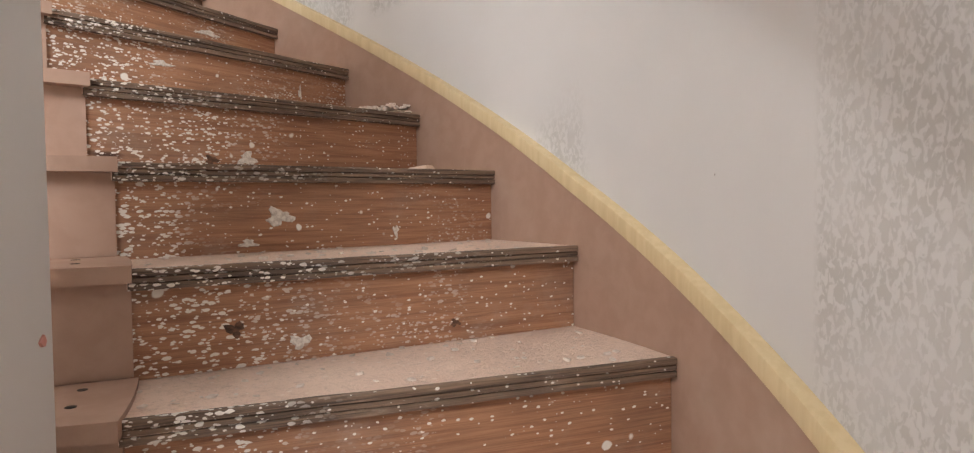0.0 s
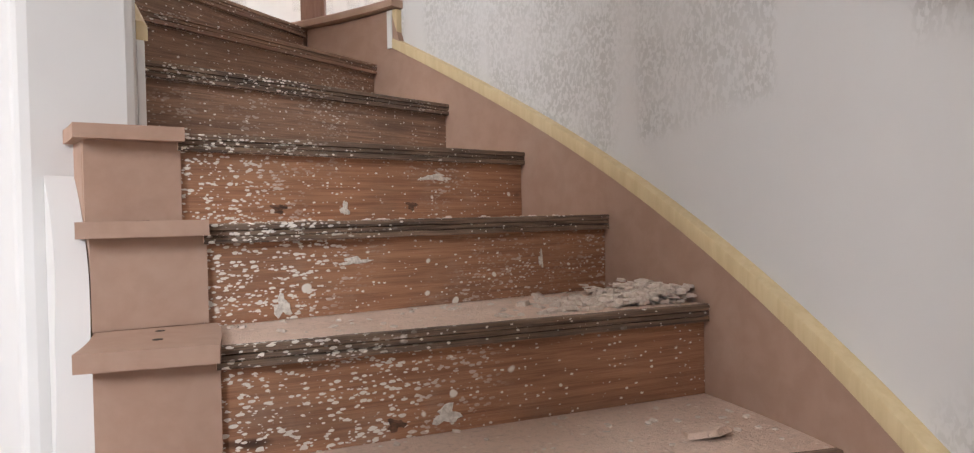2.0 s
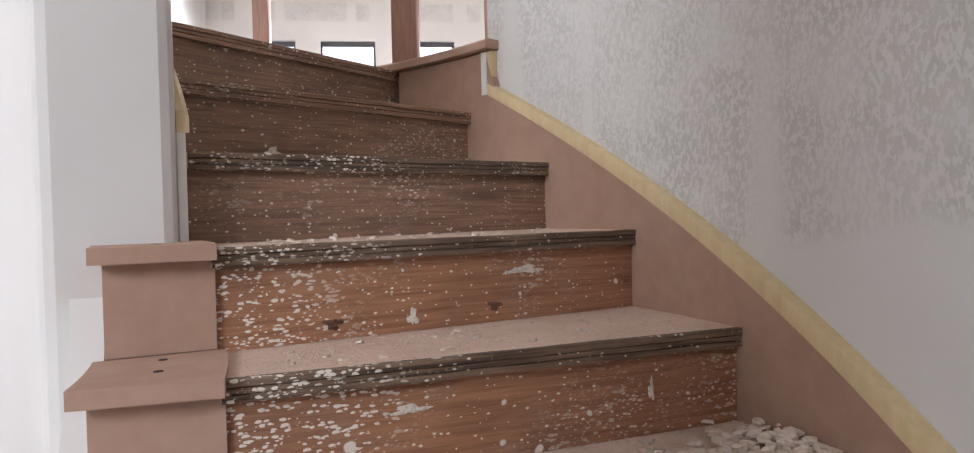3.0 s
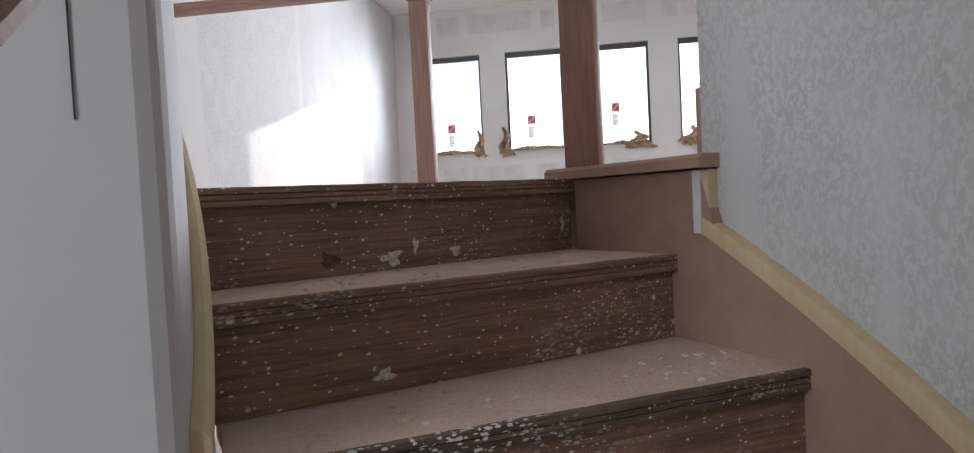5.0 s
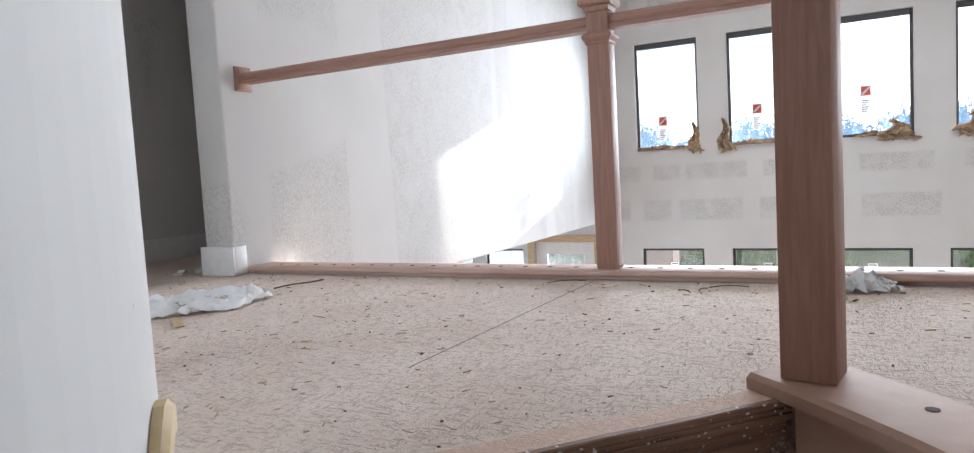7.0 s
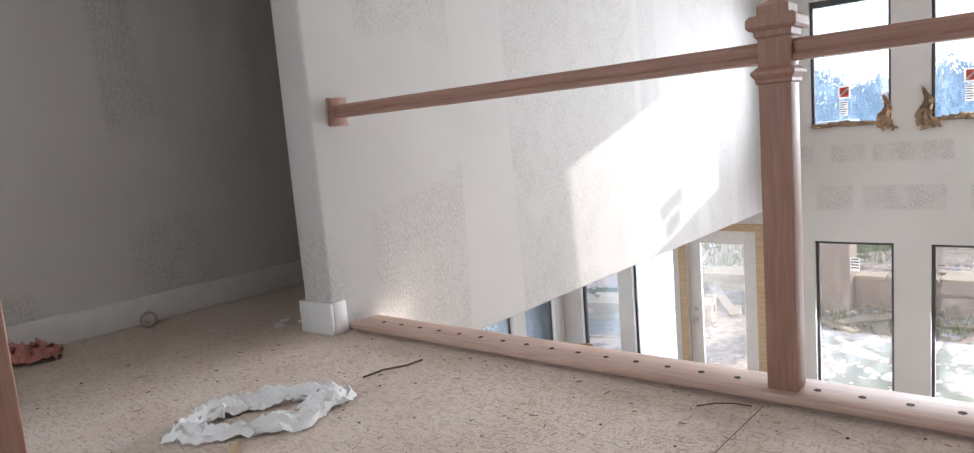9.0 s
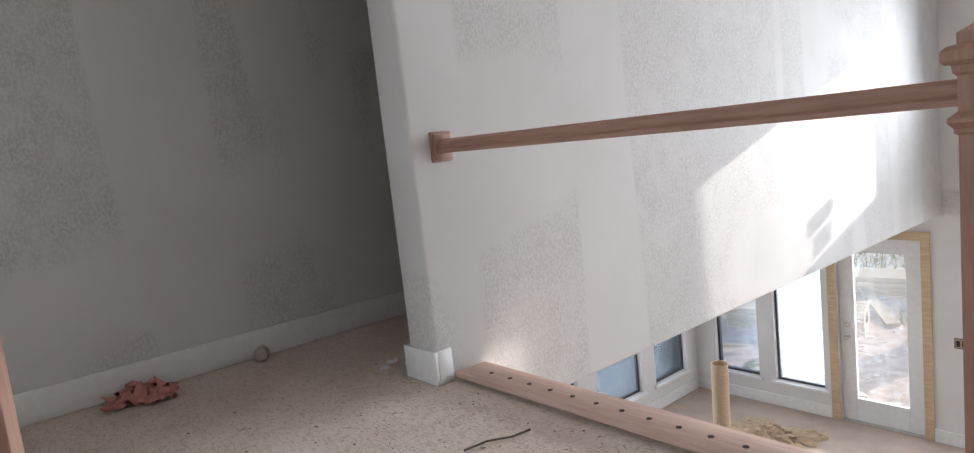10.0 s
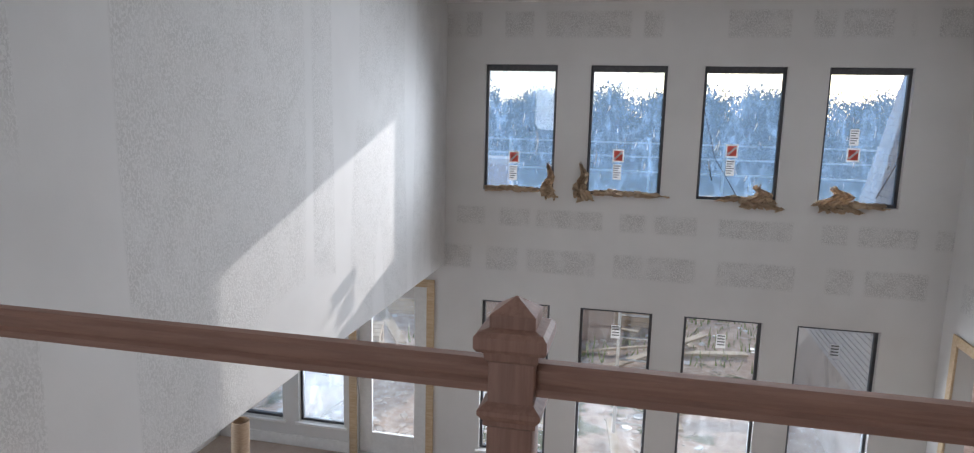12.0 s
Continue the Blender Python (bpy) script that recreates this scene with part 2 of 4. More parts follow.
KNOT = grained("wood_knot", (0.055, 0.028, 0.017), (0.17, 0.08, 0.045), 0.7, (9, 9, 30), (0.22, 0.11, 0.06), 0.3, 0.3)
STEEL = grained("satin_nickel", (0.55, 0.53, 0.50), (0.62, 0.60, 0.57), 0.3, (9, 9, 9), (0.5, 0.48, 0.45), 0.1, 0.02)
STEEL.node_tree.nodes["Principled BSDF"].inputs["Metallic"].default_value = 1.0
RAG = grained("pink_rag", (0.50, 0.20, 0.17), (0.58, 0.27, 0.22), 0.9, (12, 12, 12), (0.42, 0.18, 0.15), 0.2, 0.4)
COUNTER = grained("covered_worktop", (0.42, 0.40, 0.43), (0.50, 0.48, 0.51), 0.5, (4, 4, 4), (0.36, 0.33, 0.35), 0.2, 0.03)
TANBRICK = grained("tan_brick", (0.36, 0.25, 0.20), (0.47, 0.34, 0.28), 0.85, (6, 6, 14), (0.55, 0.45, 0.38), 0.2, 0.3)
BRICKM = grained("pale_brick", (0.60, 0.54, 0.50), (0.74, 0.69, 0.65), 0.85, (6, 6, 6), (0.70, 0.66, 0.62), 0.2, 0.3)
CARD = grained("cardboard_tube", (0.46, 0.33, 0.22), (0.54, 0.40, 0.28), 0.8, (4, 4, 20), (0.40, 0.28, 0.19), 0.1, 0.05)


def thin_sheet(name, a, c, through_share):
    # paper or film: scatters light on both sides
    m = bpy.data.materials.new(name)
    m.use_nodes = True
    n, l = m.node_tree.nodes, m.node_tree.links
    n.clear()
    out, mx = n.new("ShaderNodeOutputMaterial"), n.new("ShaderNodeMixShader")
    df, tl = n.new("ShaderNodeBsdfDiffuse"), n.new("ShaderNodeBsdfTranslucent")
    v = coords(n, l)
    fac = step(n, l, noise_tex(n, l, v, 22.0, 5.0, 0.6), 0.3, 0.7)
    col = blend(n, l, fac, a, c)
    l.new(col, df.inputs[0])
    l.new(col, tl.inputs[0])
    mx.inputs[0].default_value = through_share
    l.new(df.outputs[0], mx.inputs[1])
    l.new(tl.outputs[0], mx.inputs[2])
    l.new(mx.outputs[0], out.inputs[0])
    return m


PAPER = thin_sheet("brown_masking_paper", (0.44, 0.32, 0.21), (0.58, 0.45, 0.32), 0.35)
RED = thin_sheet("red_label", (0.66, 0.16, 0.12), (0.72, 0.20, 0.15), 0.5)
LABELWHITE = thin_sheet("white_label", (0.82, 0.82, 0.82), (0.88, 0.88, 0.88), 0.5)
PLASTIC = thin_sheet("torn_plastic", (0.84, 0.84, 0.83), (0.92, 0.92, 0.91), 0.16)


def glass_mat(name, film, tint):
    m = bpy.data.materials.new(name)
    m.use_nodes = True
    n, l = m.node_tree.nodes, m.node_tree.links
    n.clear()
    out = n.new("ShaderNodeOutputMaterial")
    tr, gl, df = n.new("ShaderNodeBsdfTransparent"), n.new("ShaderNodeBsdfGlossy"), n.new("ShaderNodeBsdfTranslucent")
    tr.inputs[0].default_value = (0.92, 0.95, 0.97, 1)
    gl.inputs["Roughness"].default_value = 0.03
    df.inputs[0].default_value = (*tint, 1)
    fr = n.new("ShaderNodeFresnel")
    fr.inputs[0].default_value = 1.45
    a, c = n.new("ShaderNodeMixShader"), n.new("ShaderNodeMixShader")
    v = coords(n, l, scale=(1.0, 1.0, 0.35))
    dirt = step(n, l, noise_tex(n, l, v, 9.0, 6.0, 0.7, 1.5), 0.45, 0.8, film * 0.6, film * 1.8)
    l.new(dirt, a.inputs[0])
    l.new(tr.outputs[0], a.inputs[1])
    l.new(df.outputs[0], a.inputs[2])
    l.new(fr.outputs[0], c.inputs[0])
    l.new(a.outputs[0], c.inputs[1])
    l.new(gl.outputs[0], c.inputs[2])
    l.new(c.outputs[0], out.inputs[0])
    return m


# protective film; its strong blue also paints in glare and distant haze
FILM_HAZE = glass_mat("filmed_haze_glass", 0.24, (0.40, 0.64, 1.0))
SCUFFED = glass_mat("scuffed_glass", 0.16, (0.80, 0.90, 1.0))
CLEAR = glass_mat("dusty_glass", 0.05, (0.9, 0.9, 0.9))


def ground_mat():
    m, n, l, b = mat("red_dirt", 0.95)
    b.inputs["Specular IOR Level"].default_value = 0.0
    v = coords(n, l)
    a = noise_tex(n, l, v, 0.35, 6.0, 0.6)
    f = noise_tex(n, l, v, 6.0, 6.0, 0.7)
    col = blend(n, l, step(n, l, f, 0.35, 0.65), (0.50, 0.36, 0.28), (0.68, 0.54, 0.44))
    # dark green: the backlit shade of the far field is put into this colour
    grass = blend(n, l, step(n, l, f, 0.4, 0.6), (0.055, 0.075, 0.025), (0.09, 0.11, 0.04))
    far = n.new("ShaderNodeSeparateXYZ")
    l.new(v, far.inputs[0])
    gm = calc(n, l, "ADD", step(n, l, a, 0.52, 0.60), step(n, l, far.outputs[1], 13.0, 24.0, 0.0, 0.9))
    gm = step(n, l, gm, 0.3, 1.0)
    l.new(blend(n, l, gm, col, grass), b.inputs["Base Color"])
    relief(n, l, b, f, 0.6, 0.06)
    return m


DIRT = ground_mat()
LEAF = grained("far_leaves", (0.07, 0.10, 0.05), (0.12, 0.16, 0.08), 0.8, (3, 3, 3), (0.05, 0.07, 0.02), 0.2, 0.2)
BARK = grained("bark", (0.10, 0.075, 0.055), (0.16, 0.12, 0.09), 0.9, (8, 8, 1), (0.08, 0.06, 0.05), 0.2, 0.4)
LUMBER = grained("lumber", (0.48, 0.34, 0.20), (0.58, 0.44, 0.29), 0.75, (1, 10, 10), (0.40, 0.30, 0.2), 0.2, 0.1)


# ---- builders ----
def part(name, bm, material, parent=None, label="", m=None, smooth=True):
    bmesh.ops.recalc_face_normals(bm, faces=bm.faces)
    me = bpy.data.meshes.new(name)
    bm.to_mesh(me)
    bm.free()
    me.materials.append(material)
    if smooth:
        me.polygons.foreach_set("use_smooth", [True] * len(me.polygons))
        me.set_sharp_from_angle(angle=radians(30))
    ob = new(name, me)
    if m is not None:
        ob.matrix_world = m
    if parent is not None:
        ob.parent = parent
        if m is not None:
            ob.matrix_basis = parent.matrix_world.inverted() @ m if parent.parent is None else m
    return tagged(ob, label)


def thing(name, label, category, group="", kind="", place=(0, 0, 0)):
    ob = new(name)
    ob.empty_display_size = 0.05
    ob.matrix_world = Matrix.Translation(place)
    return tagged(ob, label, category, group, kind)


def box(x0, y0, z0, x1, y1, z1, bevel=0.0, seg=2):
    bm = bmesh.new()
    bmesh.ops.create_cube(bm, size=1.0)
    for v in bm.verts:
        v.co = Vector((x0 + (v.co.x + 0.5) * (x1 - x0), y0 + (v.co.y + 0.5) * (y1 - y0), z0 + (v.co.z + 0.5) * (z1 - z0)))
    if bevel:
        bmesh.ops.bevel(bm, geom=bm.edges[:], offset=bevel, segments=seg, affect="EDGES", profile=0.5)
    return bm


def join(*bms):
    out = bms[0]
    for b in bms[1:]:
        me = bpy.data.meshes.new("tmp")
        b.to_mesh(me)
        b.free()
        out.from_mesh(me)
        bpy.data.meshes.remove(me)
    return out


def sweep(sections, closed=True):
    # a solid through a row of like sections
    bm = bmesh.new()
    rings = [[bm.verts.new(p) for p in s] for s in sections]
    n = len(rings[0])
    for a, b in zip(rings, rings[1:]):
        for i in range(n):
            bm.faces.new((a[i], a[(i + 1) % n], b[(i + 1) % n], b[i]))
    if closed:
        bm.faces.new(rings[0][::-1])
        bm.faces.new(rings[-1])
    return bm


def prism(points, z0, z1):
    bm = bmesh.new()
    f = bm.faces.new([bm.verts.new((x, y, z0)) for x, y in points])
    r = bmesh.ops.extrude_face_region(bm, geom=[f])
    bmesh.ops.translate(bm, verts=[v for v in r["geom"] if isinstance(v, bmesh.types.BMVert)], vec=(0, 0, z1 - z0))
    bmesh.ops.triangulate(bm, faces=[f for f in bm.faces if len(f.verts) > 4])
    return bm


def tube(points, radius, n=12):
    # a round bar along points
    secs = []
    pts = [Vector(p) for p in points]
    for i, p in enumerate(pts):
        d = (pts[min(i + 1, len(pts) - 1)] - pts[max(i - 1, 0)]).normalized()
        q = d.to_track_quat("Z", "Y")
        secs.append([p + q @ Vector((radius * math.cos(2 * math.pi * k / n), radius * math.sin(2 * math.pi * k / n), 0)) for k in range(n)])
    return sweep(secs)


def lathe(profile, n=20):
    bm = bmesh.new()
    rings = [[bm.verts.new((r * math.cos(2 * math.pi * k / n), r * math.sin(2 * math.pi * k / n), z)) for k in range(n)] for r, z in profile]
    for a, b in zip(rings, rings[1:]):
        for i in range(n):
            bm.faces.new((a[i], a[(i + 1) % n], b[(i + 1) % n], b[i]))
    bm.faces.new(rings[0][::-1])
    bm.faces.new(rings[-1])
    return bm


def holed_wall(x0, x1, z0, z1, thick, holes):
    # an upright wall in local x and z with openings right through, thickness along +y
    xs = sorted({x0, x1, *[h[0] for h in holes], *[h[1] for h in holes]})
    zs = sorted({z0, z1, *[h[2] for h in holes], *[h[3] for h in holes]})
    bm = bmesh.new()
    vs = {}
    faces = []

    def vert(x, z):
        if (x, z) not in vs:
            vs[(x, z)] = bm.verts.new((x, 0, z))
        return vs[(x, z)]
    for a, b in zip(xs, xs[1:]):
        for c, d in zip(zs, zs[1:]):
            mx, mz = (a + b) / 2, (c + d) / 2
            if any(h[0] < mx < h[1] and h[2] < mz < h[3] for h in holes):
                continue
            faces.append(bm.faces.new((vert(a, c), vert(b, c), vert(b, d), vert(a, d))))
    r = bmesh.ops.extrude_face_region(bm, geom=faces)
    bmesh.ops.translate(bm, verts=[v for v in r["geom"] if isinstance(v, bmesh.types.BMVert)], vec=(0, thick, 0))
    return bm


CX, CY, RISE, GO = -1.607, -1.579, 0.18, 8.52
RO, RC = 2.275, 1.189
STEPS, FLOOR, CEIL = 14, -2.52, 2.42


def ang(k):
    return 45.2 - GO * k


def pol(r, a, z=0.0):
    return Vector((CX + r * math.cos(radians(a)), CY + r * math.sin(radians(a)), z))


def nose_z(a):
    return -RISE * (45.2 - a) / GO


def skirt_lift(a):
    return 0.090 + 0.0004 * (34 - max(a, -14)) + 0.0022 * max(0.0, -14 - a)


def inner_r(a):
    # the steps narrow a little on the way down
    return 1.33 + 0.00125 * max(0.0, 36 - max(a, -20))


def arc_wall(r0, r1, a0, a1, z0, z1, n=40):
    low, high = (z0 if callable(z0) else (lambda a: z0)), (z1 if callable(z1) else (lambda a: z1))
    secs = []
    for i in range(n + 1):
        a = a0 + (a1 - a0) * i / n
        secs.append([pol(r0, a, low(a)), pol(r1, a, low(a)), pol(r1, a, high(a)), pol(r0, a, high(a))])
    return sweep(secs)


def crumple(w, d, h, nx, ny, seed, amp=0.03, ragged=0.25, taper=0.0):
    # a crumpled sheet with an uneven edge and real thickness
    rng = random.Random(seed)
    bm = bmesh.new()
    g = [[None] * (ny + 1) for _ in range(nx + 1)]
    ox = rng.random() * 50
    for i in range(nx + 1):
        for j in range(ny + 1):
            u, v = i / nx - 0.5, j / ny - 0.5
            e = 1 + ragged * noise.noise(Vector((ox + u * 4, v * 4, 3)))
            q = Vector((ox + u * 5, v * 5, 0))
            z = h * max(0.0, 1 - (2 * abs(u)) ** 2) * max(0.0, 1 - (2 * abs(v)) ** 2) * (0.6 + noise.noise(q * 1.3))
            z += amp * abs(noise.noise(q * 2.1)) + amp * 0.5 * abs(noise.noise(q * 5.0))
            g[i][j] = bm.verts.new((w * u * e + amp * noise.noise(q * 3), d * v * e + amp * noise.noise(q * 3 + Vector((9, 0, 0))), max(0.002, z)))
    for i in range(nx):
        for j in range(ny):
            bm.faces.new((g[i][j], g[i + 1][j], g[i + 1][j + 1], g[i][j + 1]))
    if taper:
        for v in bm.verts:
            v.co.x *= 1 - taper * min(1.0, max(0.0, v.co.y / d + 0.5))
            v.co.x += 0.12 * w * math.sin(9 * v.co.y / d)
    r = bmesh.ops.extrude_face_region(bm, geom=bm.faces[:])
    bmesh.ops.translate(bm, verts=[v for v in r["geom"] if isinstance(v, bmesh.types.BMVert)], vec=(0, 0, 0.002))
    return bm


def chips(spots, seed, s0, s1):
    # broken flakes lying at the given places
    rng = random.Random(seed)
    bm = bmesh.new()
    for p in spots:
        s = rng.uniform(s0, s1)
        k = rng.randint(4, 6)
        th = s * rng.uniform(0.12, 0.45)
        t = pose(*p, rng.uniform(-14, 14), rng.uniform(-14, 14), rng.uniform(0, 360))
        ring = [(s * rng.uniform(0.5, 1.0) * math.cos(2 * math.pi * i / k), s * rng.uniform(0.5, 1.0) * math.sin(2 * math.pi * i / k)) for i in range(k)]
        a = [bm.verts.new(t @ Vector((x, y, 0))) for x, y in ring]
        b = [bm.verts.new(t @ Vector((x * 0.9, y * 0.9, th))) for x, y in ring]
        for i in range(k):
            bm.faces.new((a[i], a[(i + 1) % k], b[(i + 1) % k], b[i]))
        bm.faces.new(a[::-1])
        bm.faces.new(b)
    return bm


# ---- structure ----
tagged(part("floor", box(-5.35, -7.2, FLOOR - 0.2, 2.45, 7.13, FLOOR), SLAB), "dusty bare slab floor of the lower storey", "floor", kind="structure")
land = [pol(1.33, 46.7)[:2], pol(2.42, 46.7)[:2]]
land += [pol(2.42, a)[:2] for a in (42, 38, 34, 30, 25, 20, 15)] + [(2.30, -0.95), (2.30, 1.33), (-2.62, 1.33), (-2.62, 5.6), (-3.55, 5.6), (-3.55, -0.9)]
land += [pol(1.18, a)[:2] for a in range(150, 52, -5)] + [pol(1.18, 49)[:2], pol(1.33, 48.5)[:2]]
land_ob = tagged(part("floor_landing", prism(land, -0.24, -0.002), LANDING), "dusty plywood landing floor littered with chips and splinters", "floor", kind="structure")
tagged(part("ceiling", box(-5.35, -7.2, CEIL, 2.45, 7.13, CEIL + 0.15), CEILMUD), "unpainted plasterboard ceiling", "ceiling", kind="structure")
tagged(part("ceiling_nook", box(-5.2, 1.33, -0.24, -2.621, 6.98, -0.245 + 0.2), WALLFAR), "plasterboard ceiling of the nook", "ceiling", kind="structure")

UP = [(-2.045, -1.325), (-1.005, -0.285), (0.05, 0.775), (1.125, 1.815)]
LOW = [(-2.03, -1.31), (-1.0, -0.28), (0.025, 0.755), (1.07, 1.795)]
NOOK = [(-4.92, -4.36), (-4.16, -3.60)]
holes = [(a, b, 0.58, 1.83) for a, b in UP] + [(a, b, -2.27, -0.585) for a, b in LOW] + [(a, b, -2.22, -0.585) for a, b in NOOK] + [(-3.44, -2.63, FLOOR, -0.50)]
tagged(part("wall_far", holed_wall(-5.35, 2.45, FLOOR, CEIL, 0.15, holes), WALLFAR, m=pose(0, 6.98, 0)), "tall unpainted plasterboard wall with two rows of windows", "wall", kind="structure")
tagged(part("wall_left", box(-2.62, 1.11, -0.24, -2.44, 6.98, CEIL, 0.016, 3), WALLSOFT), "tall unpainted plasterboard wall catching a patch of sun", "wall", kind="structure")
NW = [(1.75, 2.55), (2.85, 3.65), (3.95, 4.75), (5.05, 5.85), (6.1, 6.75)]
tagged(part("wall_nook", holed_wall(-7.2, 7.13, FLOOR, 0.0, 0.15, [(a, b, -2.22, -0.585) for a, b in NW]), WALLFAR, m=pose(-5.2, 0, 0, 0, 0, 90)), "unpainted plasterboard wall with tall windows", "wall", kind="structure")
tagged(part("wall_right", holed_wall(-7.2, 6.98, FLOOR, CEIL, 0.15, [(5.35, 6.62, FLOOR, -0.55)]), WALLFAR, m=pose(2.45, 0, 0, 0, 0, 90)), "unpainted plasterboard wall with a tall opening", "wall", kind="structure")
tagged(part("wall_beyond", box(3.6, 4.4, FLOOR, 3.75, 7.13, 0.0), WALLFAR), "plain plasterboard wall", "wall", kind="structure")
tagged(part("ceiling_beyond", box(2.451, 4.4, -0.5, 3.6, 7.13, -0.35), WALLFAR), "plasterboard ceiling", "ceiling", kind="structure")
tagged(part("wall_hall", box(-3.70, -0.9, 0.0, -3.55, 5.6, CEIL), WALL), "unpainted hall wall in shade", "wall", kind="structure")
tagged(part("wall_hall_end", box(-3.55, 5.45, 0.0, -2.621, 5.6, CEIL), WALL), "unpainted end wall of the hall", "wall", kind="structure")
# out of view: opening cut only to suit the fill lamp behind the stairs
tagged(part("wall_back", holed_wall(-5.35, 2.45, FLOOR, CEIL, 0.15, [(-4.4, -2.0, FLOOR, 2.25)]), WALLFAR, m=pose(0, -5.35, 0)), "unseen plasterboard wall with a tall opening added for the fill lamp", "wall", kind="structure")
tagged(part("wall_foyer", box(-5.35, -5.35, 0.0, -5.2, -0.9, CEIL), PLAINWALL), "plain plasterboard wall of the entrance", "wall", kind="structure")

# unseen wall added to keep the fill lamp's light off the hall
tagged(part("wall_light_block", box(-5.2, -1.05, -0.24, -2.78, -0.901, CEIL), WALL), "plain plasterboard wall", "wall", kind="structure")
A_END = 34.6


def inner_pier():
    # curved pier with rounded corners at its free end
    secs = []
    for a, inset in [(23.3, 0.028), (23.55, 0.012), (23.9, 0.004), (24.5, 0.0)] + [(24.5 + 23.5 * i / 10, 0.0) for i in range(1, 11)]:
        secs.append([pol(1.09 + inset, a, FLOOR), pol(1.314 - inset, a, FLOOR), pol(1.314 - inset, a, CEIL), pol(1.09 + inset, a, CEIL)])
    return sweep(secs)


tagged(part("wall_stair_outer", arc_wall(2.30, 2.42, A_END + 0.5, -96, FLOOR, CEIL, 90), WALL, smooth=False), "curved unpainted plasterboard wall along the stairs", "wall", kind="structure")
tagged(part("wall_stair_inner_upper", inner_pier(), PLAINWALL, smooth=False), "curved plasterboard wall with rounded end", "wall", kind="structure")
tagged(part("wall_stair_inner_lower", arc_wall(1.10, 1.375, -30.5, -48, FLOOR, CEIL, 10), PLAINWALL), "curved plasterboard wall end beside the lower steps", "wall", kind="structure")
under = []
for i in range(41):
    a = 23.2 + (-30.4 - 23.2) * i / 40
    ro, top = RC - 0.002 + 0.0024 * max(0.0, 10 - a), nose_z(a) - 0.155
    under.append([pol(ro - 0.05, a, FLOOR), pol(ro, a, FLOOR), pol(ro, a, top), pol(ro - 0.05, a, top)])
tagged(part("wall_under_stair", sweep(under), PLAINWALL), "curved plasterboard wall below the open side of the stairs", "wall", kind="structure")
tagged(part("wall_stub", arc_wall(2.30, 2.40, 45.6, A_END + 0.51, FLOOR, -0.002, 8), MDF), "low stub wall closing the stair at the landing", "wall", kind="structure")

# ---- staircase ----
def blot(w, h, seed, thick=0.0012, lobes=3):
    # an irregular flat splash in local x and z, standing proud along -y
    rng = random.Random(seed)
    n, ph = 22, [rng.uniform(0, 6.28) for _ in range(4)]
    bm = bmesh.new()
    ring = []
    for i in range(n):
        t = 2 * math.pi * i / n
        r = 0.72 + 0.22 * math.sin(lobes * t + ph[0]) + 0.14 * math.sin((lobes + 2) * t + ph[1]) + 0.08 * math.sin(9 * t + ph[2])
        ring.append((w * r * math.cos(t), h * r * math.sin(t)))
    back = [bm.verts.new((x, 0, z)) for x, z in ring]
    front = [bm.verts.new((x * 0.92, -thick, z * 0.92)) for x, z in ring]
    mid = bm.verts.new((0, -thick * 1.6, 0))
    for i in range(n):
        q = (i + 1) % n
        bm.faces.new((back[i], back[q], front[q], front[i]))
        bm.faces.new((front[i], front[q], mid))
    return bm


stairs = thing("staircase", "curved timber staircase, paint-spattered risers and dusty bare treads", "staircase")
TH = 0.032
# step: (kind, along the riser, below the nosing, half width, half height)
MARKS = {
    0: (("paint", 0.413, -0.155, 0.030, 0.022), ("paint", 0.472, -0.132, 0.010, 0.020), ("paint", 0.576, -0.152, 0.016, 0.016), ("knot", 0.272, -0.146, 0.026, 0.018), ("paint", 0.915, -0.112, 0.009, 0.024)),
    1: (("paint", 0.277, -0.150, 0.024, 0.014),),
    3: (("paint", 0.629, -0.075, 0.060, 0.011), ("knot", 0.209, -0.150, 0.022, 0.014), ("knot", 0.553, -0.146, 0.020, 0.013), ("paint", 0.368, -0.152, 0.014, 0.022)),
    4: (("paint", 0.135, -0.155, 0.021, 0.026), ("paint", 0.277, -0.078, 0.038, 0.010), ("paint", 0.723, -0.098, 0.008, 0.024)),
    5: (("paint", 0.360, -0.150, 0.030, 0.022), ("knot", 0.271, -0.155, 0.020, 0.014)),
    6: (("paint", 0.317, -0.107, 0.038, 0.024), ("paint", 0.250, -0.160, 0.024, 0.011), ("paint", 0.601, -0.146, 0.010, 0.018)),
    7: (("knot", 0.162, -0.112, 0.021, 0.016), ("knot", 0.585, -0.143, 0.014, 0.010), ("paint", 0.273, -0.145, 0.026, 0.015)),
}
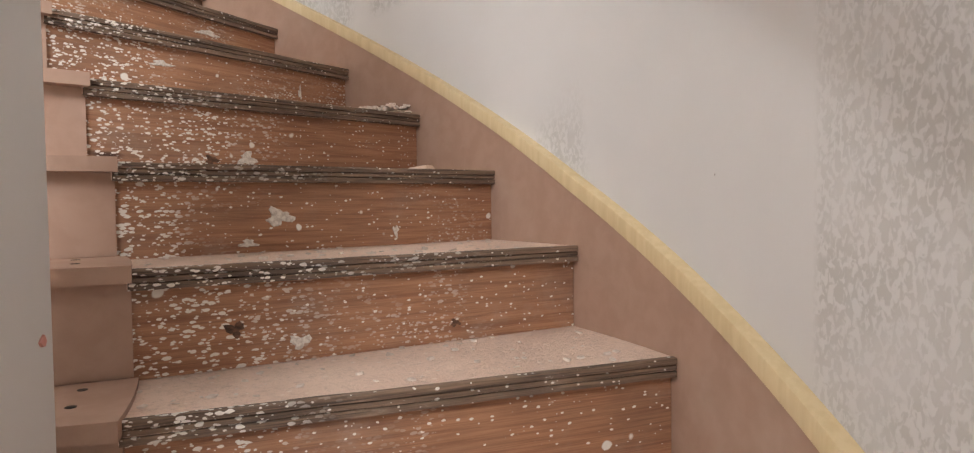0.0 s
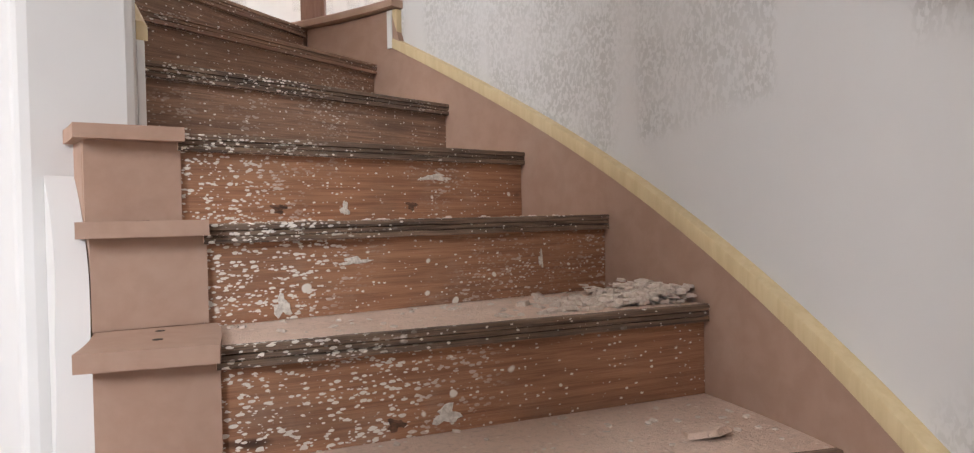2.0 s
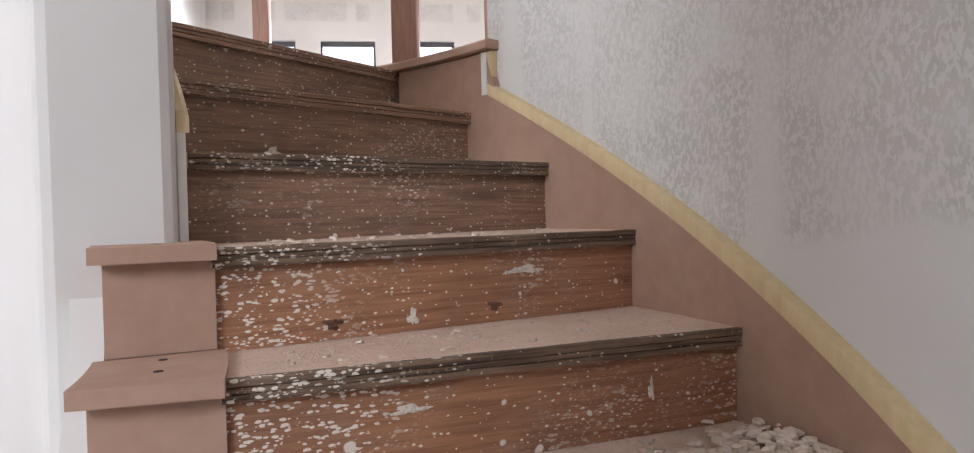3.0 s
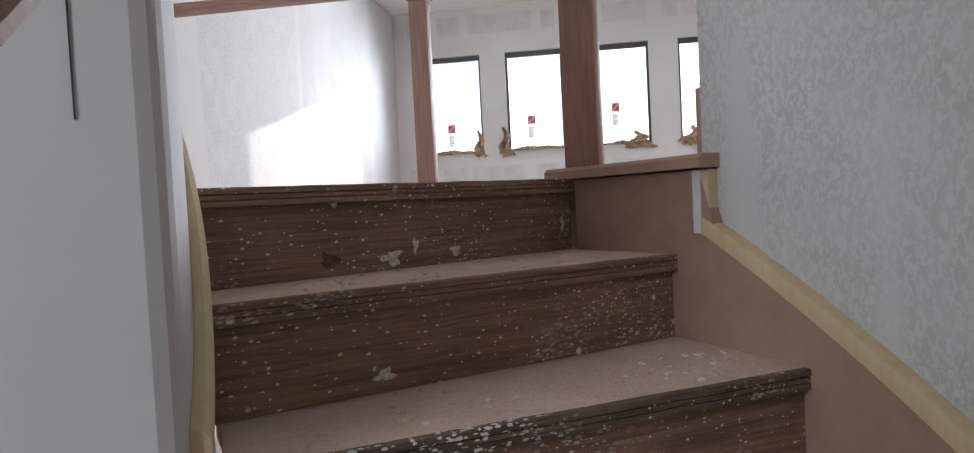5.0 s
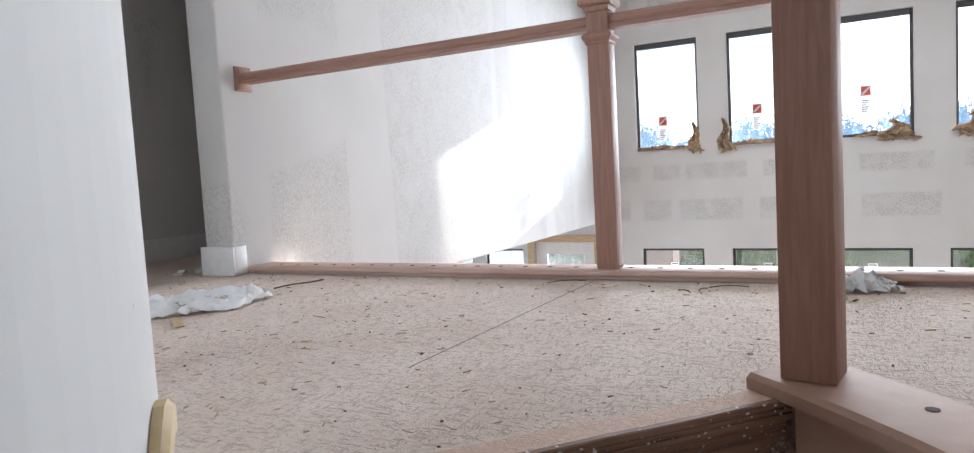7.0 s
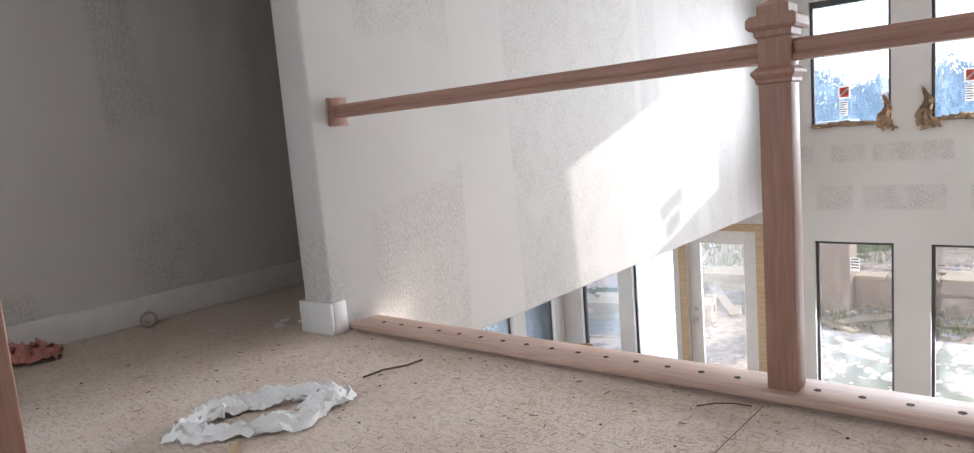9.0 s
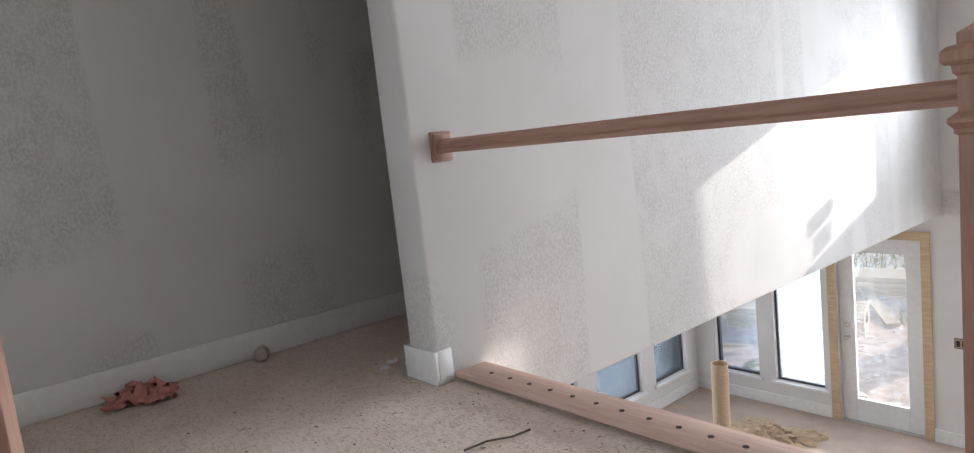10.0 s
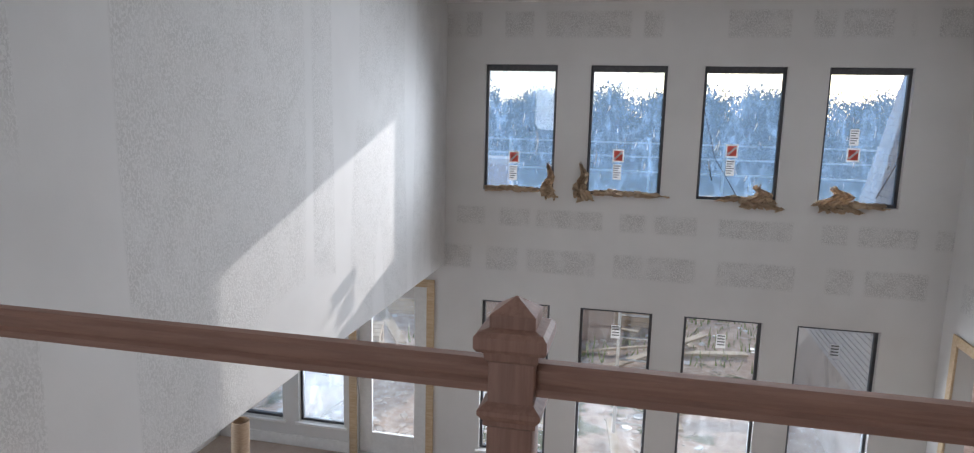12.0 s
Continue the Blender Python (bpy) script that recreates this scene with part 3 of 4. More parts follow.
for k in range(STEPS):
    a, a2, z = ang(k), ang(k + 1), -RISE * k
    ri, lag = inner_r(a), 1.6
    arc0, arc1 = a, ang(k - 1) + 1.0 if k else a + 1.6
    pts = [pol(ri, arc0 - lag)[:2]] + [pol(RO, arc0 + (arc1 - arc0) * i / 4)[:2] for i in range(5)] + [pol(ri, arc1 - (arc1 - arc0) * i / 4)[:2] for i in range(4)]
    part("tread", prism(pts, z - TH, z), TREAD, stairs)
    # dark layered nosing
    p, q = pol(ri, a - lag), pol(RO, a)
    d = (q - p).normalized()
    L = (q - p).length
    yaw = math.degrees(math.atan2(d.y, d.x))
    m = pose(p.x, p.y, z, 0, 0, yaw)
    prof = [(0.008, 0.0015), (-0.004, 0.0015), (-0.006, -0.001), (-0.006, -0.010), (-0.001, -0.0115), (-0.004, -0.013), (-0.004, -0.020), (0.0, -0.0215), (-0.005, -0.023), (-0.005, -0.033), (0.008, -0.034)]
    lips = sweep([[Vector((x, py + 0.0015 * noise.noise(Vector((x * 9, k * 3.1, 0))), pz + 0.0012 * noise.noise(Vector((x * 14, k * 5.3, 2))))) for py, pz in prof] for x in [0.001 + (L - 0.002) * i / 24 for i in range(25)]])
    part("nosing", lips, NOSE if k > 1 else DARKRISER, stairs, "worn plywood nosing edge", m)
    riser = part("riser", box(0.001, 0.012, -RISE + 0.001, L - 0.001, 0.03, -TH - 0.002), DARKRISER if k < 3 else RISER, stairs, "", m)
    for n_mark, (kind, u, v, w, h) in enumerate(MARKS.get(k, ())):
        mm = Matrix.Translation((u, 0.0119, v))
        part("paint_splash" if kind == "paint" else "knot", blot(w, h, 10 * k + n_mark, 0.0016 if kind == "paint" else 0.0006), SPLASH if kind == "paint" else KNOT, riser, "dried white plaster splash" if kind == "paint" else "dark wood knot", mm)

skirt = part("skirt_board", arc_wall(RO, 2.2995, 45.0, -96, lambda a: max(FLOOR, nose_z(a) - 0.45), lambda a: min(-0.004, nose_z(a) + skirt_lift(a)) if a < A_END else -0.004, 110), MDF, stairs, "raw board skirting along the wall")
trim_secs = []
for i in range(91):
    a = A_END + (-96 - A_END) * i / 90
    z = nose_z(a) + skirt_lift(a)
    trim_secs.append([pol(RO - 0.003, a, z), pol(2.2995, a, z), pol(2.2995, a, z + 0.037), pol(RO + 0.006, a, z + 0.037), pol(RO - 0.001, a, z + 0.034), pol(RO - 0.003, a, z + 0.029)])
part("skirt_moulding", sweep(trim_secs), PINE, stairs, "pale pine moulding capping the skirting")
up_z = nose_z(A_END) + 0.09
part("skirt_moulding_upright", arc_wall(RO + 0.0, 2.2995, A_END - 0.02, A_END - 0.5, up_z + 0.03, -0.004, 2), PINE, stairs, "short upright pine moulding")
part("skirt_end", arc_wall(RO - 0.004, 2.2995, A_END + 0.55, A_END, up_z - 0.0, -0.004, 2), WHITE, stairs, "white painted edge")

# inner side: false treads and risers of raw board on the open steps
for k in range(3, 9):
    a, a1, z = ang(k) - 1.6, ang(k - 1) - 1.6, -RISE * k
    ri, rc = inner_r(a), RC + 0.0024 * max(0.0, 10 - a)
    secs = []
    for i in range(6):
        b = a - 1.2 + (a1 - a + 1.2) * i / 5
        secs.append([pol(rc - 0.018, b, z - 0.018), pol(ri + 0.006, b, z - 0.018), pol(ri + 0.006, b, z + 0.009), pol(rc - 0.018, b, z + 0.009)])
    bm = sweep(secs)
    bmesh.ops.bevel(bm, geom=[e for e in bm.edges if e.is_boundary or len(e.link_faces) == 2 and e.calc_face_angle(0) > 1.0], offset=0.008, segments=3, affect="EDGES", profile=0.6)
    part("side_fill", arc_wall(rc + 0.017, ri - 0.004, a + 1.0, a1 + 0.15, z - RISE - 0.2, z - 0.0195, 4), MDF, stairs, "raw board packing")
    cap = part("tread_cap", bm, MDF, stairs, "rounded raw board tread cap drilled for balusters")
    part("side_riser", arc_wall(rc, ri + 0.004, a + 0.2, a + 1.0, z - RISE + 0.0095, z - 0.0185, 2), MDF, stairs, "raw board riser piece")
    part("side_panel", arc_wall(rc - 0.001, rc + 0.016, a + 1.0, a1 + 0.2, z - RISE - 0.03, z - 0.0185, 4), MDF, stairs, "raw board stringer panel")
    for f in (2.6, 6.6):
        part("baluster_hole", lathe([(0.0075, 0), (0.0075, 0.0012)], 12), HOLE, cap, "drilled hole", Matrix.Translation(pol((rc + ri) / 2 - 0.003, a + f, z + 0.0085)))
part("stringer_moulding", arc_wall(1.1875, 1.1935, 23.1, 8, lambda a: nose_z(a) - 0.265, lambda a: nose_z(a) - 0.226, 40), PINE, stairs, "pale pine moulding under the stringer")

# inner skirting on the upper wall
secs, msecs = [], []
for i in range(17):
    a = 24.4 + (46.6 - 24.4) * i / 16
    z = min(nose_z(a) + 0.11, 0.10)
    low = max(nose_z(a) - 0.4, -0.54)
    secs.append([pol(1.3145, a, low), pol(1.330, a, low), pol(1.330, a, z), pol(1.3145, a, z)])
    msecs.append([pol(1.3145, a, z), pol(1.337, a, z), pol(1.337, a, z + 0.03), pol(1.328, a, z + 0.04), pol(1.3145, a, z + 0.04)])
part("inner_skirt_board", sweep(secs), WHITE, stairs, "white painted skirting")
part("inner_skirt_moulding", sweep(msecs), PINE, stairs, "pale pine moulding")

# stub cap at the landing
kc = []
for i in range(9):
    a = 47.1 - (47.1 - 33.9) * i / 8
    kc.append([pol(RO - 0.028, a, 0.0), pol(2.43, a, 0.0), pol(2.43, a, 0.024), pol(2.42, a, 0.028), pol(RO - 0.018, a, 0.028), pol(RO - 0.028, a, 0.02)])
capb = tagged(part("stub_cap", sweep(kc), MDF), "raw timber cap board on the stub wall, drilled for balusters", "cap board")
for a in (37.5, 40.5):
    part("baluster_hole", lathe([(0.010, 0), (0.010, 0.0012)], 12), HOLE, capb, "drilled hole", Matrix.Translation(pol(2.36, a, 0.0278)))
tagged(part("trim_wall_end", arc_wall(2.318, 2.40, 35.9, 35.15, 0.029, 0.17, 2), MDF), "short raw skirting end", "trim", kind="structure")


# ---- newels and rails ----
def newel(place, turn, base, label, half=0.044):
    t = thing("newel_post", label, "newel post", "newel posts", place=(place[0], place[1], base))
    h = 1.057 - base
    f = half / 0.044
    m = Matrix.Translation((place[0], place[1], base)) @ pose(0, 0, 0, 0, 0, turn)

    def sq(rows):
        return sweep([[Vector((sx * r * f, sy * r * f, z)) for sx, sy in ((-1, -1), (1, -1), (1, 1), (-1, 1))] for r, z in rows])
    shaft = box(-half, -half, 0, half, half, h - 0.08, 0.004)
    part("shaft", shaft, OAKV, t, "", m)
    zc = h - 0.20
    part("collar", sq([(0.0442, zc - 0.018), (0.050, zc - 0.014), (0.050, zc - 0.006), (0.060, zc + 0.006), (0.060, zc + 0.014), (0.0445, zc + 0.026)]), OAKV, t, "moulded collar", m, smooth=False)
    part("cap", sq([(0.0442, h - 0.105), (0.050, h - 0.10), (0.052, h - 0.085), (0.062, h - 0.084), (0.068, h - 0.077), (0.068, h - 0.058), (0.060, h - 0.050), (0.043, h - 0.046), (0.043, h - 0.025), (0.002, h)]), OAKV, t, "moulded cap with a low pyramid top", m, smooth=False)
    return t


newel((-0.676, 1.245), 0, 0.036, "raw oak newel post on the balcony edge", 0.039)
newel((0.030, 0.078), -10, 0.028, "raw oak newel post on the stub wall cap")
newel((-1.40, -0.335), -12, -0.002, "raw oak newel post at the stairwell edge")


def rail_section(w, h):
    return [(-0.5 * w, 0.0), (-0.5 * w, 0.25 * h), (-0.36 * w, 0.38 * h), (-0.42 * w, 0.55 * h), (-0.40 * w, 0.82 * h), (-0.2 * w, h), (0.2 * w, h), (0.40 * w, 0.82 * h), (0.42 * w, 0.55 * h), (0.36 * w, 0.38 * h), (0.5 * w, 0.25 * h), (0.5 * w, 0.0)]


def straight_rail(x0, x1, y, z, w=0.056, h=0.053):
    return sweep([[Vector((x, y + a, z + b)) for a, b in rail_section(w, h)] for x in (x0, x1)])


RY = 1.25
rail = thing("balcony_railing", "raw oak handrail spanning between wall and newel, balusters missing", "handrail")
part("rail", straight_rail(-2.418, -0.716, RY, 0.893), OAK, rail)
part("rail", straight_rail(-0.636, 2.28, RY, 0.893), OAK, rail)
part("rosette", join(box(-2.4395, 1.200, 0.860, -2.428, 1.300, 0.976, 0.004), box(-2.4285, 1.209, 0.869, -2.417, 1.291, 0.967, 0.005)), OAK, rail, "square wall rosette")

curb = thing("balcony_curb", "sunlit raw board along the balcony edge, drilled for balusters", "curb board", place=(0, 1.25, 0))
part("curb_board", box(-2.42, 1.178, 0.014, 2.298, 1.332, 0.036, 0.006), CURBWOOD, curb, "", Matrix.Identity(4))
part("curb_base", box(-2.418, 1.212, -0.002, 2.297, 1.325, 0.0138), CURBWOOD, curb, "recessed base strip", Matrix.Identity(4))
x = -2.28
while x < 2.2:
    if abs(x + 0.676) > 0.07:
        part("baluster_hole", lathe([(0.0095, 0), (0.0095, 0.0012)], 12), HOLE, curb, "drilled hole", pose(x, 1.25, 0.0358))
    x += 0.105


def curved_rail(name, r, a0, a1, lift, label, drop=0.0):
    t = thing(name, label, "handrail")
    secs = []
    n = 60
    for i in range(n + 1):
        a = a0 + (a1 - a0) * i / n
        secs.append([pol(r + s, a, nose_z(a) + lift - drop * a + b) for s, b in rail_section(0.055, 0.062)])
    part("rail", sweep(secs), OAK, t)
    return t


outer_rail = curved_rail("wall_handrail", 2.2, 33, -92, 0.845, "raw oak handrail fixed along the curved wall")
for a in (-40.8, -74):
    z = nose_z(a) + 0.845
    bar = tube([pol(2.298, a, z - 0.05), pol(2.25, a, z - 0.053), pol(2.215, a, z - 0.042), pol(2.2, a, z - 0.02), pol(2.2, a, z + 0.001)], 0.008, 10)
    part("bracket", bar, BLACK, outer_rail, "black metal bracket", smooth=True)
    rose = lathe([(0.032, 0), (0.032, 0.004), (0.02, 0.008)], 16)
    e = pol(2.2995, a, z - 0.05)
    part("bracket_plate", rose, BLACK, outer_rail, "round black wall plate", look(e, pol(0, a, e.z)) @ pose(0, 0, 0, 180, 0, 0))
curved_rail("stair_handrail", 1.255, 23.2, -30.4, 0.80, "raw oak handrail along the open side of the stairs", 0.0018)

# baseboards
tagged(part("baseboard_hall", box(-3.55, -0.899, 0.0, -3.533, 5.45, 0.135, 0.004), WHITE), "white primed baseboard", "baseboard", kind="structure")
tagged(part("baseboard_wall_end", join(box(-2.637, 1.093, 0.0, -2.423, 1.1095, 0.135, 0.004), box(-2.4395, 1.1095, 0.0, -2.423, 1.178, 0.135, 0.004), box(-2.637, 1.1095, 0.0, -2.6205, 5.45, 0.135, 0.004)), WHITE), "white primed baseboard round the wall end", "baseboard", kind="structure")


# ---- windows and door ----
def window(name, a, b, z0, z1, y, glass, sill=True, m=None):
    m = m or pose(0, y, 0)
    t = thing(name, "tall fixed window with a dark frame and dusty pane", "window", kind="structure")
    f, y0, y1 = 0.028, 0.055, 0.11
    top = 0.06 if z1 > 1 else 0.03
    part("window_frame", join(box(a, y0, z0, a + f, y1, z1, 0.003, 1), box(b - f, y0, z0, b, y1, z1, 0.003, 1), box(a + f, y0, z1 - top, b - f, y1, z1, 0.003, 1), box(a + f, y0, z0, b - f, y1, z0 + f, 0.003, 1)), BRONZE, t, "dark bronze frame", m)
    pane = part("pane", box(a + f, 0.08, z0 + f, b - f, 0.084, z1 - top), glass, t, "dusty glass", m)
    pane.visible_shadow = False
    if sill:
        part("window_sill", box(a - 0.04, -0.03, z0 - 0.028, b + 0.04, 0.054, z0 - 0.001, 0.004, 1), WHITE, t, "white sill", m)
    return t


def label_sheet(t, x, z, m=None, drop=-1):
    # manufacturer's label: a red square with a white slash, and a printed slip under it
    m = m or pose(0, 6.98, 0)
    lift = 0.32 if drop > 0 else 0.0
    part("label_back", box(x - 0.006, 0.0768, z + 0.002, x + 0.106, 0.0788, z + 0.128), LABELWHITE, t, "white label border", m)
    part("label", box(x + 0.008, 0.0755, z + 0.018, x + 0.092, 0.0767, z + 0.112), RED, t, "red label", m)
    bm = box(-0.05, -0.0012, -0.010, 0.05, 0.0, 0.010)
    part("label_slash", bm, LABELWHITE, t, "white slash", m @ pose(x + 0.05, 0.0753, z + 0.065, 0, -45, 0))
    slip = part("label_slip", box(x + 0.005, 0.0765, z - 0.17 + lift, x + 0.085, 0.0785, z - 0.02 + lift), LABELWHITE, t, "white printed slip", m)
    for i in range(6):
        part("print_bar", box(x + 0.012, 0.0755, z - 0.04 - i * 0.022 + lift, x + 0.078 - 0.012 * (i % 3), 0.0763, z - 0.032 - i * 0.022 + lift), INK, t, "", m)


n_win = 0
for (a, b), lz in zip(UP, (0.85, 0.90, 0.985, 0.985)):
    n_win += 1
    w = window("window_%d" % n_win, a, b, 0.58, 1.83, 6.98, FILM_HAZE, sill=False)
    label_sheet(w, (a + b) / 2 - 0.11, lz, drop=1 if a > 1 else -1)
    # tape residue left on the film: short streaks and scuffs
    rng = random.Random(int(100 * (a + 3)))
    bm = bmesh.new()
    for i in range(26):
        cx, cz = rng.uniform(a + 0.05, b - 0.05), rng.uniform(0.65, 1.42)
        L, wd, lean = rng.uniform(0.008, 0.05) * (2.2 if i % 9 == 0 else 1.0), rng.uniform(0.002, 0.006), rng.gauss(0, 0.35)
        ends = [(cx - wd, cz - L), (cx + wd * 0.4, cz - L * 0.8), (cx + lean * L + wd, cz + L * 0.3), (cx + lean * L - wd * 0.3, cz + L)]
        fr = [bm.verts.new((px, 0.0782, pz)) for px, pz in ends]
        bk = [bm.verts.new((px, 0.0792, pz)) for px, pz in ends]
        bm.faces.new(fr)
        bm.faces.new(bk[::-1])
        for j in range(4):
            bm.faces.new((fr[j], bk[j], bk[(j + 1) % 4], fr[(j + 1) % 4]))
    part("tape_residue", bm, LABELWHITE, w, "white streaks of tape residue", pose(0, 6.98, 0))
for a, b in LOW:
    n_win += 1
    w = window("window_%d" % n_win, a, b, -2.27, -0.585, 6.98, CLEAR)
    part("label_slip", box((a + b) / 2 - 0.04, 0.0765, -0.90, (a + b) / 2 + 0.05, 0.0785, -0.76), LABELWHITE, w, "white printed slip", pose(0, 6.98, 0))
    for i in range(4):
        part("print_bar", box((a + b) / 2 - 0.03, 0.0755, -0.78 - i * 0.03, (a + b) / 2 + 0.04, 0.0763, -0.77 - i * 0.03), INK, w, "", pose(0, 6.98, 0))
for a, b in NOOK:
    n_win += 1
    window("window_%d" % n_win, a, b, -2.22, -0.585, 6.98, SCUFFED)
for a, b in NW:
    n_win += 1
    window("window_%d" % n_win, a, b, -2.22, -0.585, 0, SCUFFED, m=pose(-5.2, 0, 0, 0, 0, 90))

door = thing("door_1", "white glazed patio door with unpainted pine casing, closed", "door", kind="structure")
M = pose(0, 6.98, 0)
part("casing", join(box(-3.53, -0.018, FLOOR, -3.44, -0.001, -0.415, 0.003, 1), box(-2.63, -0.018, FLOOR, -2.545, -0.001, -0.415, 0.003, 1), box(-3.44, -0.018, -0.50, -2.63, -0.001, -0.415, 0.003, 1)), LUMBER, door, "unpainted pine casing", M)
part("leaf", join(box(-3.435, 0.05, FLOOR + 0.01, -3.285, 0.095, -0.51, 0.004, 1), box(-2.785, 0.05, FLOOR + 0.01, -2.635, 0.095, -0.51, 0.004, 1), box(-3.285, 0.05, -0.66, -2.785, 0.095, -0.51, 0.004, 1), box(-3.285, 0.05, FLOOR + 0.01, -2.785, 0.095, FLOOR + 0.26, 0.004, 1)), WHITE, door, "white door stiles and rails", M)
gp = part("pane", box(-3.285, 0.07, FLOOR + 0.26, -2.785, 0.074, -0.66), CLEAR, door, "dusty glass", M)
gp.visible_shadow = False
part("deadbolt", lathe([(0.028, 0), (0.028, 0.008), (0.018, 0.02)], 16), STEEL, door, "round deadbolt", M @ pose(-3.36, 0.05, -1.45, 90))
part("door_knob", lathe([(0.03, 0), (0.03, 0.006), (0.012, 0.012), (0.012, 0.035), (0.026, 0.045), (0.028, 0.06), (0.015, 0.072)], 16), STEEL, door, "round door knob", M @ pose(-3.36, 0.05, -1.58, 90), smooth=True)
tagged(part("trim_opening", join(box(2.278, 5.26, FLOOR, 2.2985, 5.35, -0.46, 0.003, 1), box(2.278, 6.62, FLOOR, 2.2985, 6.71, -0.46, 0.003, 1), box(2.278, 5.35, -0.55, 2.2985, 6.62, -0.46, 0.003, 1)), LUMBER), "unpainted pine casing round an opening", "trim", kind="structure")
tagged(part("baseboard_far", join(box(-2.545, 6.963, FLOOR, 2.28, 6.9795, FLOOR + 0.135, 0.004, 1), box(-5.18, 6.963, FLOOR, -3.535, 6.9795, FLOOR + 0.135, 0.004, 1)), WHITE), "white primed baseboard", "baseboard", kind="structure")
tagged(part("baseboard_nook", box(-5.1985, 1.4, FLOOR, -5.182, 6.96, FLOOR + 0.135, 0.004, 1), WHITE), "white primed baseboard", "baseboard", kind="structure")
sw = thing("switch_box", "open electrical box without a cover in the wall", "switch box", place=(-2.29, 6.98, -1.48))
part("box_rim", join(box(-0.075, -0.006, -0.05, 0.075, -0.0005, -0.042), box(-0.075, -0.006, 0.042, 0.075, -0.0005, 0.05), box(-0.075, -0.006, -0.042, -0.067, -0.0005, 0.042), box(0.067, -0.006, -0.042, 0.075, -0.0005, 0.042)), BLACK, sw, "", pose(-2.29, 6.98, -1.48))
part("switch_back", box(-0.067, -0.003, -0.042, 0.067, -0.0006, 0.042), CARD, sw, "", pose(-2.29, 6.98, -1.48))
for i in (-1, 0, 1):
    part("switch", box(i * 0.044 - 0.014, -0.012, -0.03, i * 0.044 + 0.014, -0.0031, 0.03, 0.002, 1), BLACK, sw, "", pose(-2.29, 6.98, -1.48))

# ---- outdoors ----
bm = bmesh.new()
bmesh.ops.create_grid(bm, x_segments=60, y_segments=60, size=1.0)
for v in bm.verts:
    r = v.co.copy()
    v.co = Vector((math.copysign(abs(r.x) ** 2.2, r.x) * 900, math.copysign(abs(r.y) ** 2.2, r.y) * 900, 0))
    if v.co.y > 8 and v.co.length < 80:
        v.co.z = 0.25 * noise.noise(v.co * 0.25)
    v.co.z += -2.8
tagged(part("ground", bm, DIRT), "bare reddish earth with patches of rough grass", "ground", kind="structure")


def tree_mesh(seed):
    rng = random.Random(seed)
    h = rng.uniform(5.2, 7.4)
    t = thing("tree", "distant leafy tree on the horizon", "tree", "trees on the horizon")
    bm = tube([(0, 0, 0), (0.05, 0.02, h * 0.3), (0.0, 0.1, h * 0.6)], 0.16, 7)
    for i in range(5):
        a = i * 1.3
        bm = join(bm, tube([(0, 0.05, h * (0.3 + 0.05 * i)), (math.cos(a) * 0.8, math.sin(a) * 0.8, h * (0.5 + 0.05 * i)), (math.cos(a) * 1.5, math.sin(a) * 1.5, h * (0.6 + 0.06 * i))], 0.06, 5))
    part("trunk", bm, BARK, t)
    lobes = [(Vector((rng.uniform(-1.7, 1.7), rng.uniform(-1.5, 1.5), h * rng.uniform(0.18, 0.88))), rng.uniform(0.9, 1.5)) for _ in range(14)]
    vs, fs = [], []
    for _ in range(3400):
        c, r = lobes[rng.randrange(14)]
        d = Vector((rng.gauss(0, 1), rng.gauss(0, 1), rng.gauss(0, 0.8))).normalized() * r * rng.uniform(0.55, 1.05)
        p = c + d
        q = Euler((rng.uniform(0, 6), rng.uniform(0, 6), rng.uniform(0, 6))).to_matrix()
        w = rng.uniform(0.09, 0.21)
        k = len(vs)
        vs += [p + q @ Vector(o) * w for o in ((-1, 0, 0), (0, -0.5, 0.15), (1, 0, 0), (0, 0.5, -0.15))]
        fs.append((k, k + 1, k + 2, k + 3))
    me = bpy.data.meshes.new("crown")
    me.from_pydata(vs, [], fs)
    me.materials.append(LEAF)
    crown = new("crown", me)
    crown.parent = t
    return t


protos = [tree_mesh(i) for i in range(4)]
rng = random.Random(5)
for i in range(104):
    m = pose(-34 + i * 0.92 + rng.uniform(-0.8, 0.8), rng.uniform(56, 74), -3.6, 0, 0, rng.uniform(0, 360))
    if i < 4:
        protos[i].matrix_world = m
    else:
        copy_thing(protos[i % 4], m)

fence = thing("field_fence", "long pale rail fence across the field", "fence")
for z in (-0.15, -0.92, -1.75):
    part("fence_rail", box(-40, 39.96, z - 0.05, 60, 40.0, z + 0.05), WHITE, fence)
for i in range(26):
    part("fence_post", box(-40 + i * 4 - 0.06, 40.001, -2.9, -40 + i * 4 + 0.06, 40.12, 0.0), WHITE, fence)

